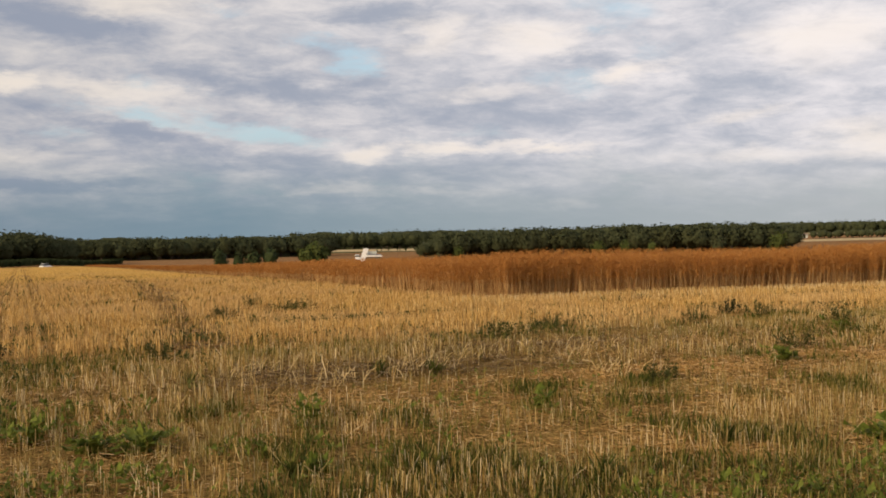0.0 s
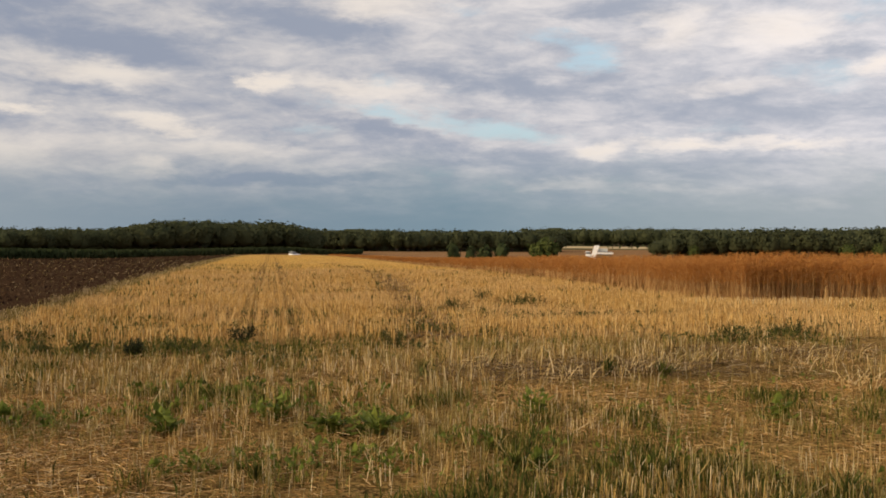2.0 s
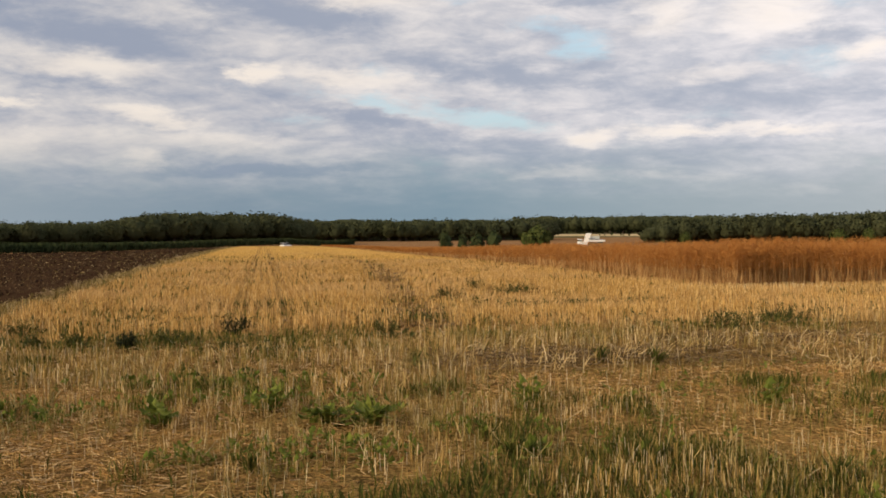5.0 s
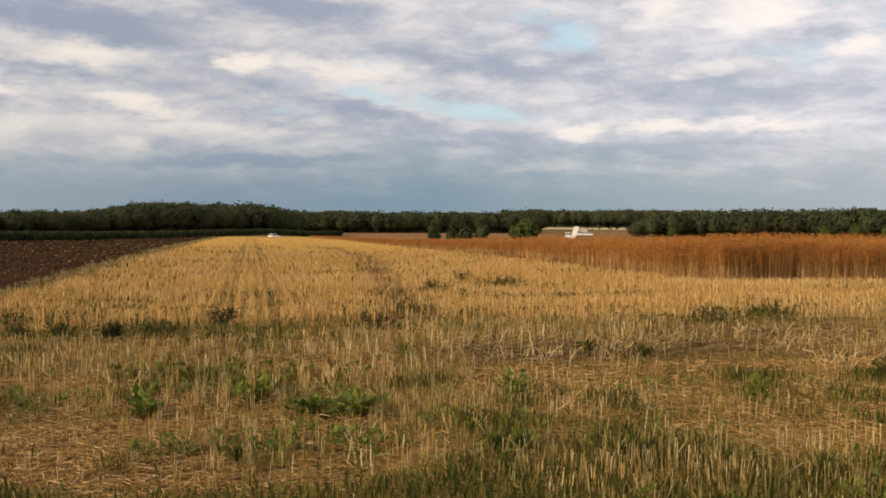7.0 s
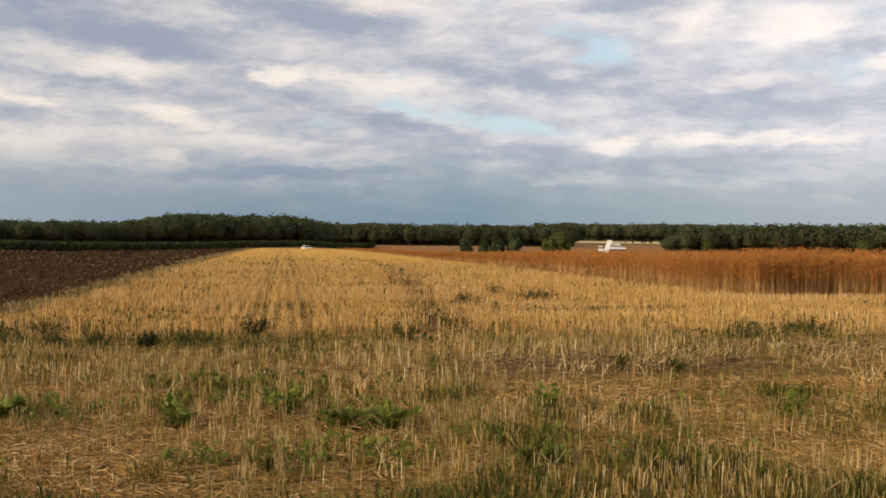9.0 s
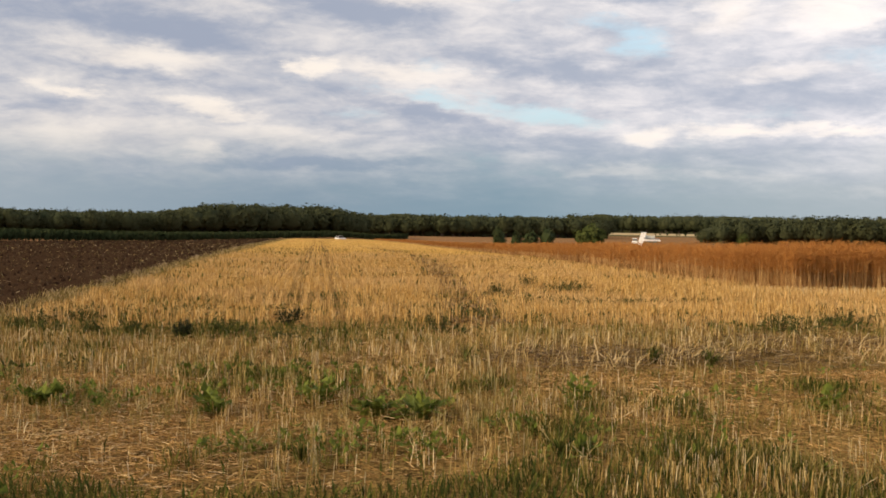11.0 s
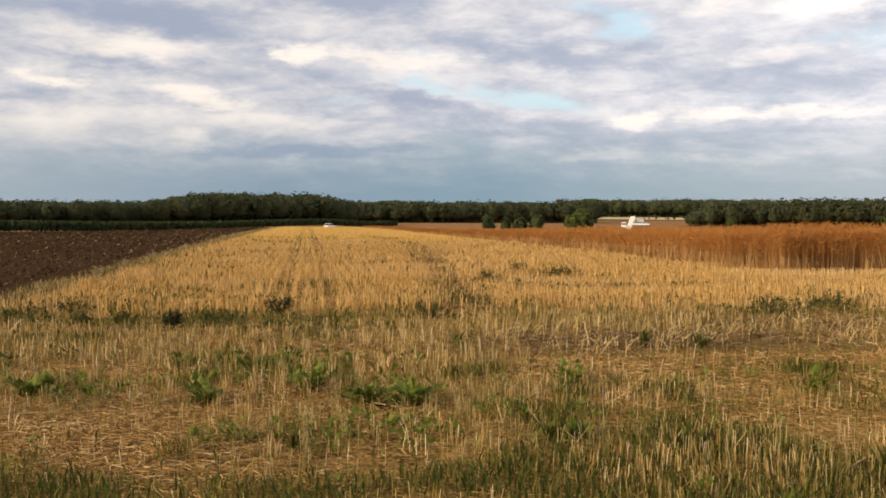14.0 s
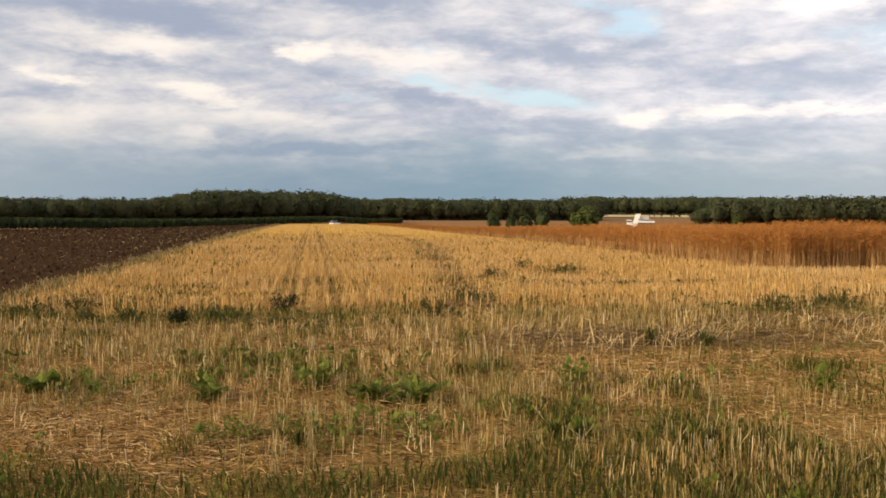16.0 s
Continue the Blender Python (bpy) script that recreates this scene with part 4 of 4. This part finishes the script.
def tree(name, az, d, h, r, label, category, mat=M_BUSH, clumps=520, low=0.5):
    u, v = spot(az, d)
    p = grow(u, v)
    ob = thing(name, label, category, at=Matrix.Translation(p))
    pieces = [(np.array([[0, 0, -0.3]]), np.array([[0.1, 0, h * 0.55]]))]
    for k in range(6):
        z = h * (0.25 + 0.06 * k)
        t = k * 2.4
        pieces.append((np.array([[0.03, 0, z]]), np.array([[math.cos(t) * r * 0.7, math.sin(t) * r * 0.7, z + h * 0.28]])))
    rr = np.array([0.05 * h * 0.6] + [0.014 * h] * 6)
    arrays("trunk", *rods(np.concatenate([q[0] for q in pieces]), np.concatenate([q[1] for q in pieces]), rr, rr * 0.45), M_BARK, ob)
    arrays("crown", *merge(heart((0, 0, h * low), (r * 0.74, r * 0.74, h * (0.84 - low))), crown((0, 0, h * low), (r, r, h * (1.0 - low)), clumps, r * 0.12, 9)), mat, ob)
    return ob


tree("tree", 8.4, 300, 8.6, 5.7, "rounded green field tree standing beyond the crop", "tree", low=0.46, clumps=700)
for az, h, r in ((3.05, 7.6, 2.9), (4.0, 6.0, 2.8), (4.9, 6.8, 3.2), (5.85, 7.8, 3.3)):
    tree("bush", az, 300, h, r, "dark green bush standing at the far field edge", "bush", M_MAIZE, 420, low=0.42)
for az, d, h, r, m in ((25.2, 420, 8.6, 4.3, M_BUSH), (26.8, 420, 9.0, 3.4, M_BUSH), (28.3, 420, 8.4, 3.0, M_BUSH), (17.0, 380, 7.4, 3.0, M_BUSH), (32.0, 430, 9.5, 4.0, M_WOOD_HAZED), (35.2, 430, 12, 4.6, M_BUSH)):
    tree("tree", az, d, h, r, "small yellowish-green tree in front of the woodland", "tree", m, 320)


def blade_patch(name, az0, az1, d0, d1, mat, label, lift=0.25):
    """A field that lies on the far ground."""
    azs, ds = np.linspace(az0, az1, 30), np.linspace(d0, d1, 8)
    a, d = np.meshgrid(np.radians(azs), ds, indexing="ij")
    u, v = to_uv((d * np.sin(a)).ravel(), (d * np.cos(a)).ravel())
    p = grow(u, v)
    p[:, 2] += lift
    g = np.arange(len(p)).reshape(a.shape)
    ob = arrays(name, p, np.stack([g[:-1, :-1], g[:-1, 1:], g[1:, 1:], g[1:, :-1]], -1).reshape(-1, 4)[:, ::-1], mat)
    return tagged(ob, label, "field", kind="structure")


blade_patch("ground_field", 9.3, 14.9, 800, 985, M_PALE, "pale harvested field in a gap of the woods")
blade_patch("ground_field", 36.2, 48, 1040, 1250, M_PALE, "pale harvested field on the far slope")
blade_patch("ground_field", 36.0, 48, 795, 850, M_PALE, "pale harvested field beyond the crop")


# Machines
def box(bm, x0, x1, y0, y1, z0, z1, lean=0.0, bevel=0.0):
    """A box whose top is shifted by lean along x, with rounded edges."""
    r = bmesh.ops.create_cube(bm, size=1)
    for v in r["verts"]:
        top = v.co.z > 0
        v.co = ((x0 + x1) / 2 + v.co.x * (x1 - x0) + (lean if top else 0), (y0 + y1) / 2 + v.co.y * (y1 - y0), (z0 + z1) / 2 + v.co.z * (z1 - z0))
    if bevel:
        bmesh.ops.bevel(bm, geom=list({e for v in r["verts"] for e in v.link_edges}), offset=bevel, segments=2, affect="EDGES")


def boxed(name, mat, parent, *rows, label=""):
    bm = bmesh.new()
    for row in rows:
        box(bm, *row)
    return part(name, bm, mat, parent, label)


def tube(bm, a, b, r, sides=14):
    a, b = Vector(a), Vector(b)
    m = Matrix.Translation((a + b) / 2) @ (b - a).to_track_quat("Z", "Y").to_matrix().to_4x4()
    bmesh.ops.create_cone(bm, cap_ends=True, segments=sides, radius1=r, radius2=r, depth=(b - a).length, matrix=m)


def tubed(name, mat, parent, *rows, label=""):
    bm = bmesh.new()
    for row in rows:
        tube(bm, *row)
    return part(name, bm, mat, parent, label)


def wheel(parent, x, y, r, width):
    w = tubed("wheel", M_RUBBER, parent, ((x, y - width / 2, r), (x, y + width / 2, r), r, 24))
    tubed("rim", M_WHITE, w, ((x, y - width / 2 - 0.02, r), (x, y + width / 2 + 0.02, r), r * 0.55, 18))
    return w


def combine_harvester(az, d, turn):
    u, v = spot(az, d)
    x, y, z = grow(u, v)
    ob = thing("combine_harvester", "white combine harvester working behind the standing rapeseed", "combine harvester", at=pose(x, y, z, 0, 0, turn))
    boxed("body", M_GREEN, ob, (-1.5, 3.3, -1.4, 1.4, 0.9, 2.45, 0.1, 0.12), label="grey-green sheet-metal body")
    boxed("side_ledge", M_WHITE, ob, (-0.8, 3.9, -1.75, -1.2, 2.45, 2.85, 0.0, 0.05), label="long white side ledge")
    boxed("grain_tank", M_PANEL, ob, (0.3, 2.5, -1.15, 1.15, 2.45, 3.8, 0.15, 0.06), label="grey grain tank")
    boxed("engine_hood", M_GREEN, ob, (2.6, 3.4, -1.1, 1.1, 2.45, 3.0, 0.05, 0.08))
    cab = boxed("cab", M_WHITE, ob, (-2.7, -1.6, -0.95, 0.95, 1.8, 2.5, 0, 0.04))
    boxed("windscreen", M_GLASS, cab, (-2.6, -1.7, -0.9, 0.9, 2.5, 2.85, 0.0, 0.02))
    boxed("cab_roof", M_WHITE, cab, (-2.75, -1.55, -1.0, 1.0, 2.85, 3.05, 0, 0.06))
    boxed("elevator_panel", M_WHITE, ob, (-1.85, -0.6, -1.62, -1.42, 1.2, 4.6, 1.15, 0.05), label="tall slanted white side panel")
    tubed("unloading_auger", M_STEEL, ob, ((-0.2, -1.5, 3.3), (3.6, -1.55, 2.9), 0.14))
    boxed("feeder_house", M_STEEL, ob, (-3.6, -2.0, -0.6, 0.6, 0.5, 1.3, 0.4, 0.05))
    header = boxed("header", M_WHITE, ob, (-4.4, -3.6, -3.0, 3.0, 0.25, 1.15, 0.1, 0.05))
    tubed("reel", M_STEEL, header, *[((-4.5 + 0.5 * math.cos(k * 1.047), -2.9, 1.15 + 0.5 * math.sin(k * 1.047)), (-4.5 + 0.5 * math.cos(k * 1.047), 2.9, 1.15 + 0.5 * math.sin(k * 1.047)), 0.035, 8) for k in range(6)])
    boxed("ladder", M_STEEL, ob, (-2.5, -2.0, -1.6, -1.45, 0.6, 1.8, 0.2, 0.02))
    for x, r in ((-1.9, 0.85), (2.9, 0.55)):
        for side in (-1.35, 1.35):
            wheel(ob, x, side, r, 0.55)
    return ob


def car(az, d, turn):
    u, v = spot(az, d)
    x, y, z = grow(u, v)
    ob = thing("car", "white car driving away over the brow of the field", "car", at=pose(x, y, z, 0, 0, turn))
    body = boxed("body", M_WHITE, ob, (-2.05, 2.05, -0.85, 0.85, 0.28, 0.85, 0, 0.12), (-1.95, 1.05, -0.76, 0.76, 0.85, 1.0, 0, 0.05), label="white painted body")
    boxed("roof", M_WHITE, body, (-1.75, 0.45, -0.66, 0.66, 1.42, 1.5, 0, 0.03))
    boxed("rear_window", M_GLASS, body, (-1.93, -1.4, -0.66, 0.66, 1.0, 1.42, 0.12, 0.02))
    boxed("side_window", M_GLASS, body, (-1.4, 0.5, -0.72, 0.72, 1.0, 1.42, -0.05, 0.02))
    boxed("windscreen", M_GLASS, body, (0.4, 0.95, -0.68, 0.68, 1.0, 1.42, -0.4, 0.02))
    boxed("bumper", M_RUBBER, ob, (-2.12, -2.0, -0.8, 0.8, 0.3, 0.5, 0, 0.03))
    for x in (-1.25, 1.3):
        for side in (-0.78, 0.78):
            wheel(ob, x, side, 0.31, 0.2)
    return ob


combine_harvester(11.45, 243, -6)
car(-6.4, 300, 60)


def farm_building(az, d, turn):
    u, v = spot(az, d)
    x, y, z = grow(u, v)
    ob = thing("farm_building", "small pale grey farm building with a dark roof", "building", at=pose(x, y, z, 0, 0, turn))
    boxed("wall", M_PANEL, ob, (-2.6, 2.6, -2, 2, -0.3, 2.9))
    bm = bmesh.new()
    rows = [bm.verts.new(p) for p in ((-2.8, -2.3, 2.85), (2.8, -2.3, 2.85), (2.8, 2.3, 2.85), (-2.8, 2.3, 2.85), (-2.8, 0, 4.2), (2.8, 0, 4.2))]
    for face in ((0, 1, 5, 4), (2, 3, 4, 5), (1, 2, 5), (3, 0, 4), (3, 2, 1, 0)):
        bm.faces.new([rows[k] for k in face])
    part("roof", bm, M_TILE, ob, "dark tiled roof")
    boxed("door", M_RUBBER, ob, (-0.6, 0.6, -2.06, -1.95, 0, 2.1))
    return ob


farm_building(36.6, 905, -30)
